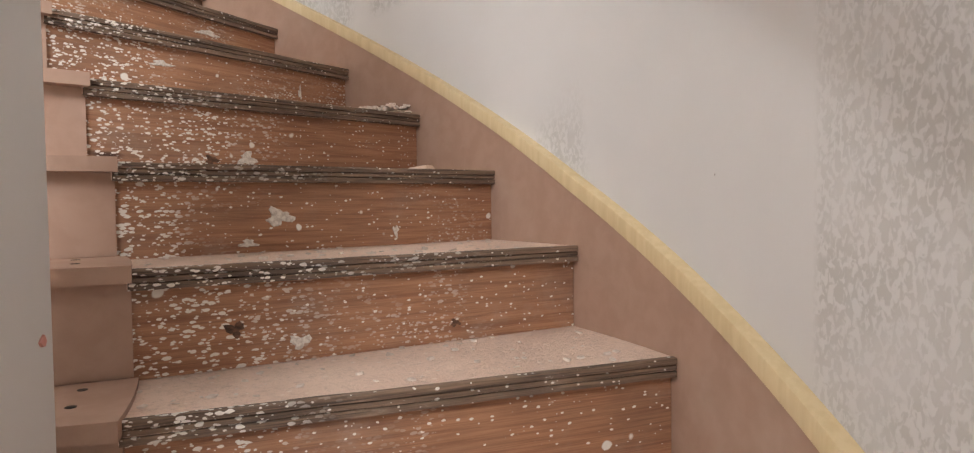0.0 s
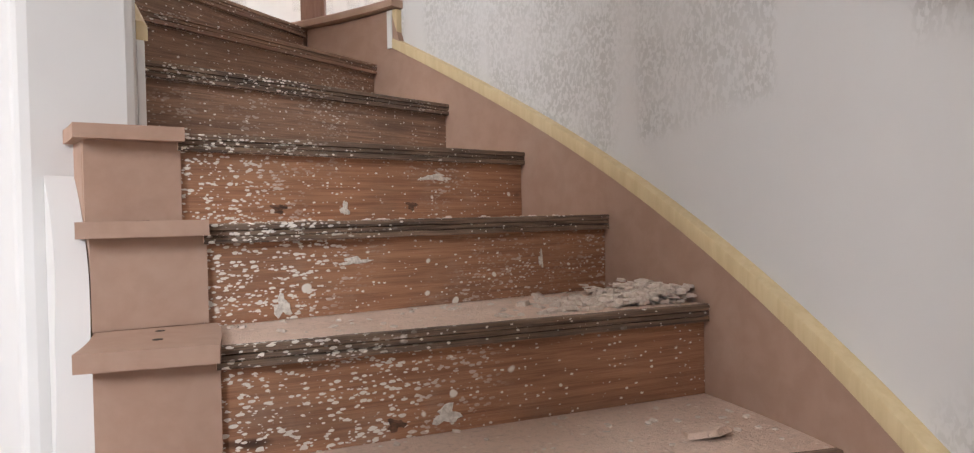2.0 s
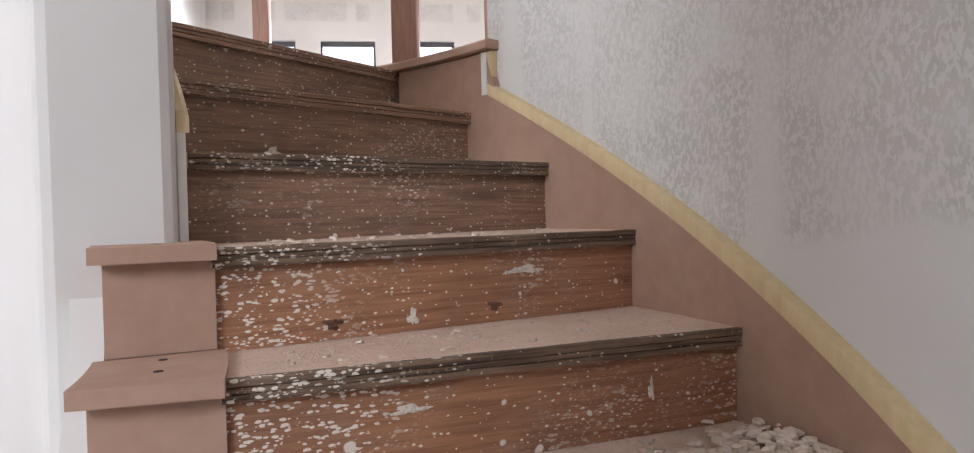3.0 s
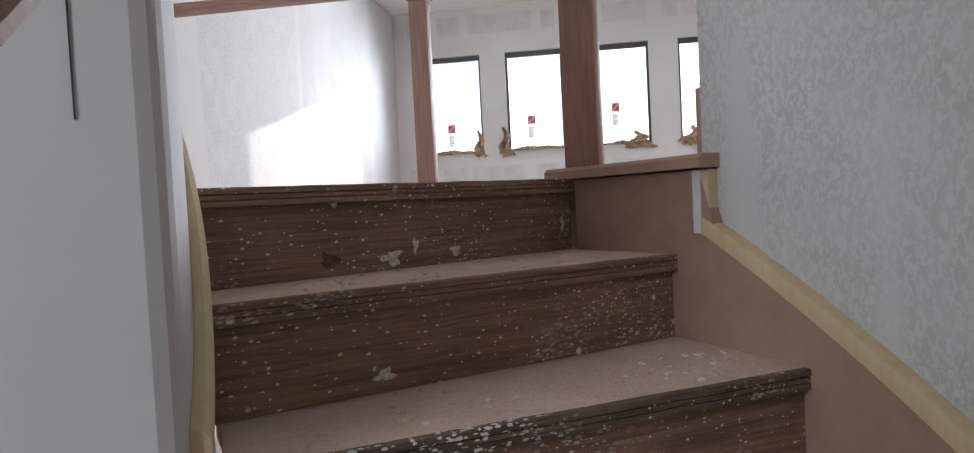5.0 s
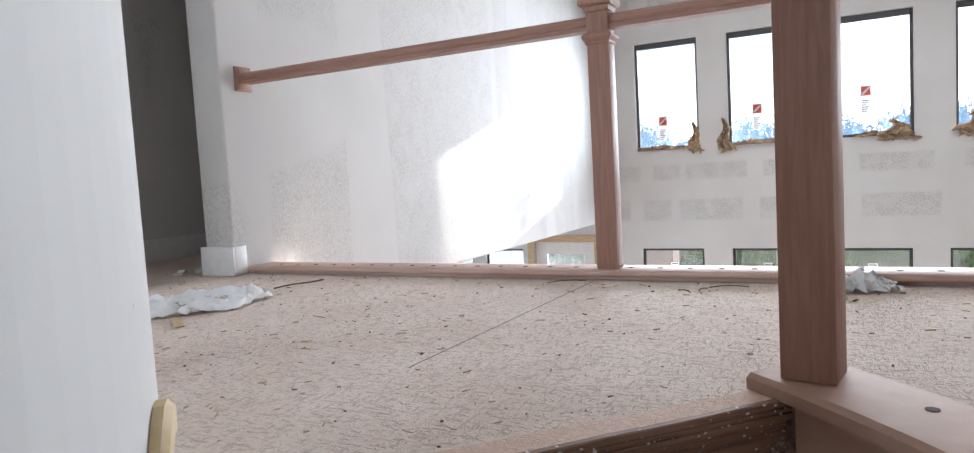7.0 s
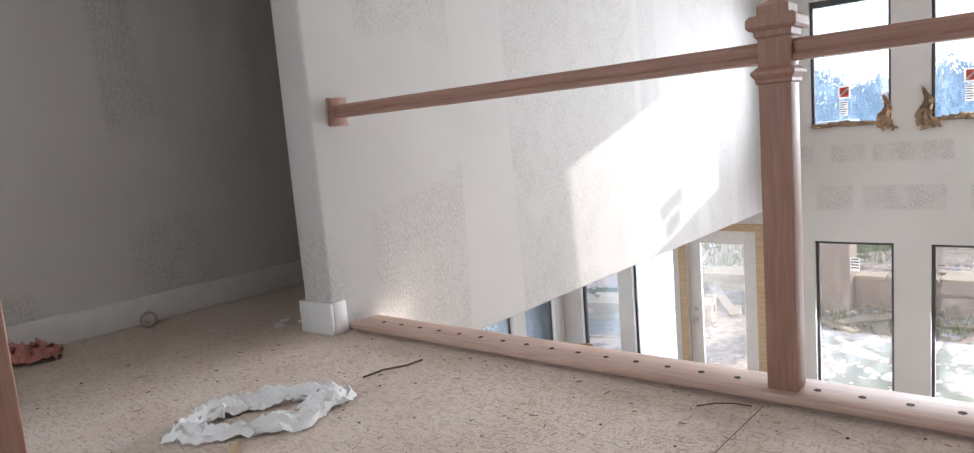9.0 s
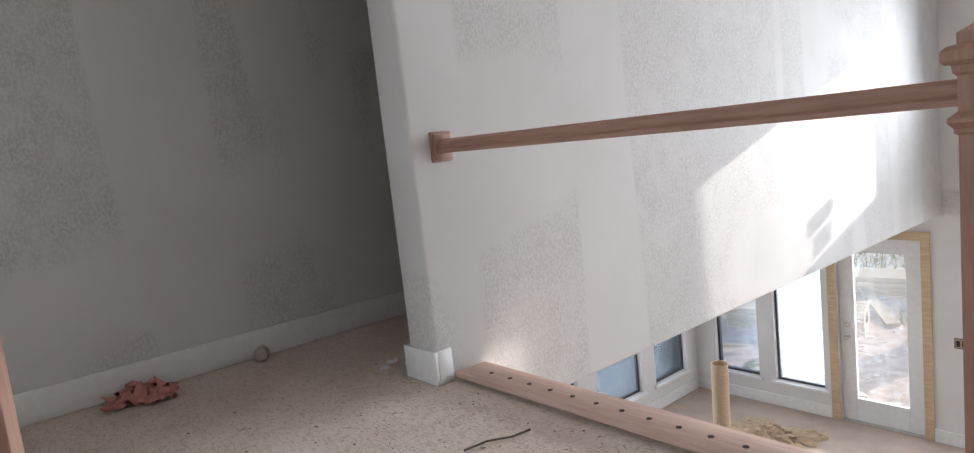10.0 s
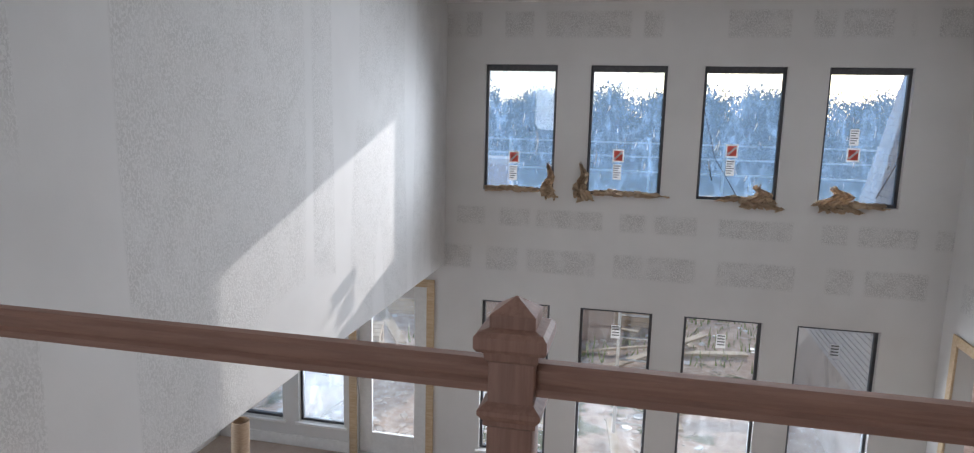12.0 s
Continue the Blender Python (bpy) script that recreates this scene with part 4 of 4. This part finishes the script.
# brick wing of the house outside, with a steep gable
wing = thing("brick_wing", "pale brick wing of the house with a steep gable", "house wing")
prof = [(7.14, -2.85), (11.6, -2.85), (11.6, 0.1), (8.9, 0.3), (7.14, 2.75)]
bm = bmesh.new()
f = bm.faces.new([bm.verts.new((2.0, y, z)) for y, z in prof])
r = bmesh.ops.extrude_face_region(bm, geom=[f])
bmesh.ops.translate(bm, verts=[v for v in r["geom"] if isinstance(v, bmesh.types.BMVert)], vec=(0.4, 0, 0))
part("wall", bm, RUBBLE, wing, "pale mortar bed")
mesh_b = bpy.data.meshes.new("brick")
bmb = box(-0.012, -0.098, -0.031, 0.002, 0.098, 0.031, 0.003, 1)
bmb.to_mesh(mesh_b)
bmb.free()
mesh_b.materials.append(BRICKM)
row = 0
z = -1.6
while z < 1.9:
    y = 7.3 + (row % 2) * 0.104
    while y < 10.9:
        top = 0.25 if y > 8.9 else 2.72 - (y - 7.14) * 1.39
        if z < top - 0.08 and row < 52:
            ob = new("brick", mesh_b)
            ob.matrix_world = Matrix.Translation((1.9985, y, z))
            ob.parent = wing
        y += 0.208
    z += 0.072
    row += 1

# building site clutter in the yard
rng = random.Random(11)
spots = [(rng.uniform(-9, 1.8), 8.0 + 9 * rng.random() ** 1.3, -2.80) for _ in range(1600)]
tagged(part("yard_rubble", chips(spots, 3, 0.02, 0.10), RUBBLE, smooth=False), "scattered broken rubble and scraps over the yard", "rubble", kind="stuff")
spots = [(rng.uniform(-9, 1.8), 8.2 + 10 * rng.random(), -2.79) for _ in range(260)]
tagged(part("yard_scraps", chips(spots, 4, 0.03, 0.13), WHITE, smooth=False), "scattered pale wrapping scraps over the yard", "scraps", kind="stuff")
for i in range(40):
    L, w = rng.uniform(0.8, 2.8), rng.uniform(0.06, 0.2)
    ob = part("lumber_board", box(-L / 2, -w / 2, 0, L / 2, w / 2, 0.04, 0.003, 1), LUMBER, m=pose(rng.uniform(-7.5, 1.2), rng.uniform(8.3, 15), -2.79 + 0.04 * (i % 4), 0, rng.uniform(-3, 3), rng.uniform(0, 180)))
    tagged(ob, "loose pine board lying on the ground", "board", "loose boards")
vs, fs = [], []
for _ in range(26000):
    x, y = rng.uniform(-14, 9), 9.5 + 22 * rng.random() ** 0.8
    if noise.noise(Vector((x * 0.28, y * 0.28, 4))) < (0.24 if y < 14 else -0.1):
        continue
    a, hgt, w = rng.uniform(0, 6.28), rng.uniform(0.10, 0.34), rng.uniform(0.012, 0.03)
    k = len(vs)
    vs += [(x - w * math.cos(a), y - w * math.sin(a), -2.85), (x + w * math.cos(a), y + w * math.sin(a), -2.85), (x + rng.uniform(-0.12, 0.12), y + rng.uniform(-0.12, 0.12), -2.82 + hgt)]
    fs.append((k, k + 1, k + 2))
GRASS = grained("sunlit_grass", (0.17, 0.24, 0.05), (0.28, 0.34, 0.10), 0.7, (1, 1, 1), (0.2, 0.2, 0.07), 0.2, 0.0)
me = bpy.data.meshes.new("yard_grass")
me.from_pydata(vs, [], fs)
GRASS.node_tree.nodes["Principled BSDF"].inputs["Specular IOR Level"].default_value = 0.1
me.materials.append(GRASS)
tagged(new("yard_grass", me), "rough tufts of grass", "grass", kind="stuff")
pier = thing("brick_pier", "square tan brick pier with a stone cap in the yard", "brick pier", place=(-3.1, 12.6, -2.85))
M = Matrix.Translation((-3.1, 12.6, -2.85))
part("pier_body", box(-0.3, -0.3, 0, 0.3, 0.3, 3.3, 0.01, 1), TANBRICK, pier, "", M)
part("pier_cap", box(-0.36, -0.36, 3.3, 0.36, 0.36, 3.4, 0.01, 1), RUBBLE, pier, "", M)
for i, (px, py) in enumerate(((-0.6, 14.2), (-4.9, 13.6), (-5.8, 10.8))):
    st = thing("lumber_stack", "stack of pale boards on the building site", "lumber stack", "lumber stacks", place=(px, py, -2.8))
    for r in range(4):
        for c in range(4):
            part("board", box(-1.1 + 0.05 * ((r + c) % 3), -0.42 + c * 0.21, r * 0.10, 1.1 - 0.06 * ((r * c) % 3), -0.23 + c * 0.21, r * 0.10 + 0.09, 0.004, 1), LUMBER, st, "", Matrix.Translation((px, py, -2.82)) @ pose(0, 0, 0, 0, 0, 8 * i))

# ---- loose things ----
def laid(name, bm, material, m, label, category, group="", kind=""):
    return tagged(part(name, bm, material, m=m), label, category, group, kind)


# masking paper hanging at the upper windows
def hung_paper(x0, x1, z, seed, tall):
    # a torn strip rumpled along the sill, with a flap standing at one jamb
    rng = random.Random(seed)
    bm = crumple(x1 - x0, 0.13, 0.04, 40, 10, seed, 0.04, 0.6)
    laid("masking_paper", bm, PAPER, pose((x0 + x1) / 2, 7.005, z - 0.005, 12, 0, 0), "torn brown masking paper rumpled on the window sill", "paper", "masking paper")
    if tall:
        fx, w, h = tall
        bm = crumple(w, h, 0.07, 16, 26, seed + 40, 0.045, 0.35, 0.85)
        laid("masking_paper", bm, PAPER, pose(fx, 6.975, z + h / 2 - 0.06, 84, 0, 0), "crumpled flap of brown masking paper hanging at the window", "paper", "masking paper")


hung_paper(-2.04, -1.5, 0.585, 1, (-1.37, 0.15, 0.34))
hung_paper(-0.95, -0.3, 0.585, 2, (-1.04, 0.18, 0.36))
hung_paper(0.25, 0.76, 0.585, 3, (0.62, 0.36, 0.20))
hung_paper(1.1, 1.7, 0.585, 4, (1.30, 0.40, 0.22))

for p0, p1, p2 in (((0.075, 1.42), (0.20, 0.98), (0.44, 0.60)), ((1.80, 1.16), (1.77, 0.98), (1.63, 0.66))):
    bm = tube([(p[0], 7.028, p[1]) for p in (p0, p1, p2)], 0.0035, 6)
    laid("loose_cord", bm, BARK, Matrix.Identity(4), "thin dark cord hanging loose across the window", "cord", "loose cords")

# torn plastic, rags and scraps on the landing
def film_ring(seed, rx, ry, band, high):
    # a twisted loop of thin film with folds and ragged rims, open in the middle
    n, k = 90, 14
    off = Vector((seed * 7.3, seed * 2.1, 0))
    bm = bmesh.new()
    g = []
    for i in range(n):
        t = 2 * math.pi * i / n
        c = Vector((math.cos(t), math.sin(t), 0))
        wide = band * (0.75 + 0.75 * noise.noise(c * 1.4 + off)) * (1.5 if c.x > 0.2 and c.y < 0.4 else 1.0)
        mid = 0.78 + 0.22 * noise.noise(c * 1.1 - off)
        row = []
        for j in range(k + 1):
            u = j / k - 0.5
            fold = noise.noise(Vector((c.x * 3, c.y * 3, u * 4)) + off)
            crease = abs(noise.noise(Vector((c.x * 6, c.y * 6, u * 8)) + off))
            x, y = c.x * (rx * mid + u * wide), c.y * (ry * mid + u * wide)
            z = high * max(0.0, 1 - (2 * u) ** 2) * (0.5 + 1.1 * fold) + 0.034 * crease + 0.004
            rag = 0.02 * noise.noise(Vector((t * 6, u * 3, seed))) * (2 * abs(u)) ** 3
            row.append(bm.verts.new((x + 0.015 * fold + rag * c.x, y + 0.015 * crease + rag * c.y, max(0.003, z))))
        g.append(row)
    for i in range(n):
        for j in range(k):
            q = (i + 1) % n
            bm.faces.new((g[i][j], g[q][j], g[q][j + 1], g[i][j + 1]))
    r = bmesh.ops.extrude_face_region(bm, geom=bm.faces[:])
    bmesh.ops.translate(bm, verts=[v for v in r["geom"] if isinstance(v, bmesh.types.BMVert)], vec=(0, 0, 0.0012))
    return bm


laid("plastic_sheet", film_ring(3, 0.27, 0.15, 0.11, 0.034), PLASTIC, pose(-1.92, 0.43, 0.0, 0, 0, 62), "torn crumpled translucent plastic film lying in a loop on the landing", "plastic sheet")
bm = crumple(0.26, 0.18, 0.07, 16, 12, 9, 0.05, 0.6)
laid("rag", bm, RAG, pose(-3.41, 0.28, 0.0, 0, 0, 70), "crumpled pink rag beside the hall baseboard", "rag")
bm = crumple(0.15, 0.09, 0.05, 20, 14, 13, 0.03, 0.5)
laid("cloth", bm, PLASTIC, pose(0.14, 1.09, 0.0, 0, 0, 20), "crumpled white cloth beside the balcony edge", "cloth")
stop = lathe([(0.02, 0), (0.034, 0.008), (0.036, 0.04), (0.03, 0.055), (0.012, 0.056), (0.012, 0.04)], 18)
laid("pipe_cap", stop, STEEL, pose(-3.485, 0.83, 0.036, 90, 0, 60), "small dull metal pipe end lying by the baseboard", "pipe cap")
bm = tube([(-0.11, 0, 0.006), (-0.03, 0.012, 0.008), (0.05, -0.004, 0.007), (0.12, 0.01, 0.006)], 0.0034, 6)
laid("stick", bm, BARK, pose(-1.868, 0.91, 0, 0, 0, 73), "thin dark splintered stick on the landing floor", "stick")
bm = box(-0.09, -0.014, 0, 0.09, 0.014, 0.005, 0.0015, 1)
laid("wood_shim", bm, LUMBER, pose(-1.755, 0.24, 0, 0, 0, -34), "short pale wood shim on the landing floor", "shim")
rng = random.Random(21)
spots = []
while len(spots) < 420:
    x, y = rng.uniform(-3.5, 1.2), rng.uniform(-0.6, 1.16)
    if math.hypot(x - CX, y - CY) > 1.36 and y - CY > (x - CX) * 1.02 + 0.03:
        spots.append((x, y, 0.0))
tagged(part("floor_chips", chips(spots[:190], 5, 0.0015, 0.006), RUBBLE, smooth=False), "tiny plaster chips strewn on the landing", "debris", kind="stuff")
tagged(part("floor_splinters", chips(spots[300:], 6, 0.002, 0.006), BARK, smooth=False), "dark splinters strewn on the landing", "debris", kind="stuff")


def slivers(count, seed, lo, hi, inside):
    # flat wood strands of random length lying any way round
    rng = random.Random(seed)
    bm = bmesh.new()
    while count:
        x, y, z = inside(rng)
        if x is None:
            continue
        count -= 1
        L, w, h = rng.uniform(lo, hi) * rng.uniform(0.5, 1.0), rng.uniform(0.0007, 0.0022), rng.uniform(0.001, 0.003)
        m = pose(x, y, z, 0, rng.uniform(-5, 5), rng.uniform(0, 180))
        bend = rng.uniform(-0.12, 0.12) * L
        rows = [[bm.verts.new(m @ Vector((L * u, bend * (1 - (2 * u) ** 2) + sy * w * (1 - 1.6 * abs(u)), sz))) for sy, sz in ((-1, 0), (1, 0), (1, h), (-1, h))] for u in (-0.5, 0.0, 0.5)]
        for p, q in zip(rows, rows[1:]):
            for i in range(4):
                bm.faces.new((p[i], p[(i + 1) % 4], q[(i + 1) % 4], q[i]))
        bm.faces.new(rows[0][::-1])
        bm.faces.new(rows[-1])
    return bm


def on_landing(rng):
    x, y = rng.uniform(-2.9, 1.2), rng.uniform(-0.6, 1.16)
    ok = math.hypot(x - CX, y - CY) > 1.36 and y - CY > (x - CX) * 1.02 + 0.03
    return (x, y, 0.0) if ok else (None, None, None)


tagged(part("dark_strands", slivers(100, 61, 0.005, 0.022, on_landing), BARK, smooth=False), "thin dark wood strands scattered over the landing", "debris", kind="stuff")
tagged(part("pale_strands", slivers(420, 62, 0.008, 0.030, on_landing), LUMBER, smooth=False), "thin pale wood strands scattered over the landing", "debris", kind="stuff")
for x, y, turn, L in ((-0.80, 1.115, 28, 0.07), (-0.24, 1.075, 14, 0.06), (-0.36, 0.98, -40, 0.03), (-0.31, 1.02, 70, 0.025)):
    bm = tube([(-L, 0, 0.004), (-0.3 * L, 0.16 * L, 0.007), (0.4 * L, 0.18 * L, 0.006), (L, -0.05 * L, 0.004)], 0.0019, 6)
    laid("twig", bm, BARK, pose(x, y, 0, 0, 0, turn), "thin dark twig lying near the balcony edge", "twig", "twigs")
for x, y, turn in ((-2.86, 1.16, 20), (-2.78, 1.20, 75), (-2.82, 1.10, -30)):
    laid("plaster_scrap", chips([(0, 0, 0)], int(turn + 90), 0.035, 0.035), WHITE, pose(x, y, 0, 0, 0, turn), "small white scrap of broken plaster by the wall end", "scrap", "plaster scraps")

# debris on the treads
rng = random.Random(31)
spots = []
for k in range(1, 12):
    for _ in range(70):
        a = ang(k) + rng.uniform(0.6, GO - 0.3)
        spots.append((*pol(rng.uniform(1.40, RO - 0.03), a)[:2], -RISE * k))
tagged(part("tread_chips", chips(spots, 8, 0.002, 0.012), RUBBLE, smooth=False), "plaster chips strewn on the treads", "debris", kind="stuff")
spots = []
for i in range(520):
    r0, a = RO - abs(rng.gauss(0, 0.13)) - 0.01, ang(5) + 1.0 + abs(rng.gauss(0, 3.0))
    if a < ang(4) - 0.2:
        spots.append((*pol(r0, a)[:2], -RISE * 5 + 0.032 * math.exp(-((RO - r0) / 0.14) ** 2) * rng.random()))
tagged(part("rubble_heap", chips(spots, 9, 0.004, 0.022), RUBBLE, smooth=False), "small heap of broken plaster in the corner of a tread", "rubble", kind="stuff")
laid("plaster_flake", chips([(0, 0, 0)], 3, 0.06, 0.06), TREAD, pose(*pol(2.12, ang(6) + 3.4)[:2], -RISE * 6), "flat broken flake lying on a tread", "flake")

# lower room
isl = thing("kitchen_island", "raw board island carcass with a covered grey top", "kitchen island", place=(-2.6, 1.3, FLOOR))
part("carcass", box(-3.4, 0.78, FLOOR, -1.80, 1.72, FLOOR + 0.86, 0.004, 1), MDF, isl, "raw board carcass", Matrix.Identity(4))
part("worktop", box(-3.44, 0.74, FLOOR + 0.862, -1.76, 1.76, FLOOR + 0.90, 0.006), COUNTER, isl, "covered grey worktop", Matrix.Identity(4))
tb = lathe([(0.085, 0), (0.085, 0.93), (0.078, 0.93), (0.078, 0.02)], 24)
laid("cardboard_tube", tb, CARD, pose(-4.08, 5.65, FLOOR, 0, 1.5, 0), "upright cardboard tube standing in the nook", "tube")
laid("brown_paper", crumple(0.9, 0.6, 0.08, 20, 14, 17, 0.05, 0.5), PAPER, pose(-3.85, 6.2, FLOOR), "crumpled brown paper lying on the floor", "paper")
laid("red_rag", crumple(0.22, 0.14, 0.06, 14, 10, 19, 0.04, 0.5), RAG, pose(-4.85, 5.6, FLOOR), "red rag on the lower floor", "rag")

line = arc_wall(1.228, 1.2292, 23.285, 23.2, 0.06, 0.75, 2)
tagged(part("pencil_line", line, INK), "thin dark pencil line down the rounded pier end", "pencil line")
mark = chips([(0, 0, 0)], 12, 0.009, 0.009)
laid("paint_mark", mark, RAG, look(pol(1.375, -31.6, -1.30), pol(0, -31.6, -1.30)), "small smear of red paint on the wall end", "paint mark")

# sheet joints of the landing floor
for x0, y0, x1, y1 in ((-0.755, 0.02, -0.716, 1.176),):
    d = Vector((x1 - x0, y1 - y0, 0))
    part("floor_joint", box(0, -0.0012, 0, d.length, 0.0012, 0.0006), BARK, land_ob, "dark joint between the floor sheets", pose(x0, y0, -0.0018, 0, 0, math.degrees(math.atan2(d.y, d.x))))

# more of the yard: low wall with planks, ladder
low = thing("low_wall", "low tan brick wall with raw planks laid on top", "low wall", place=(-2.2, 12.9, -2.85))
part("wall_body", box(-3.2, 12.75, -2.85, -0.8, 13.05, -2.25, 0.01, 1), TANBRICK, low, "", Matrix.Identity(4))
for i in range(3):
    part("plank", box(-3.1 + 0.8 * i, 12.68 + 0.03 * i, -2.248, -2.35 + 0.8 * i, 13.1, -2.20, 0.004, 1), LUMBER, low, "raw plank", Matrix.Identity(4))
lad = thing("ladder", "aluminium ladder leaning outside the window", "ladder", place=(-0.6, 8.5, -2.8))
LM = pose(-0.62, 8.6, -2.8, 8, 0, 0)
for sx in (0.0, 0.42):
    part("ladder_rail", box(sx - 0.02, -0.035, 0, sx + 0.02, 0.035, 2.9, 0.003, 1), STEEL, lad, "", LM)
for i in range(9):
    part("rung", tube([(0.02, 0, 0.3 + 0.3 * i), (0.40, 0, 0.3 + 0.3 * i)], 0.015, 8), STEEL, lad, "", LM)
tagged(part("door_threshold", box(-3.44, 6.985, FLOOR, -2.63, 7.12, FLOOR + 0.012, 0.003, 1), STEEL), "dull metal threshold under the patio door", "threshold")
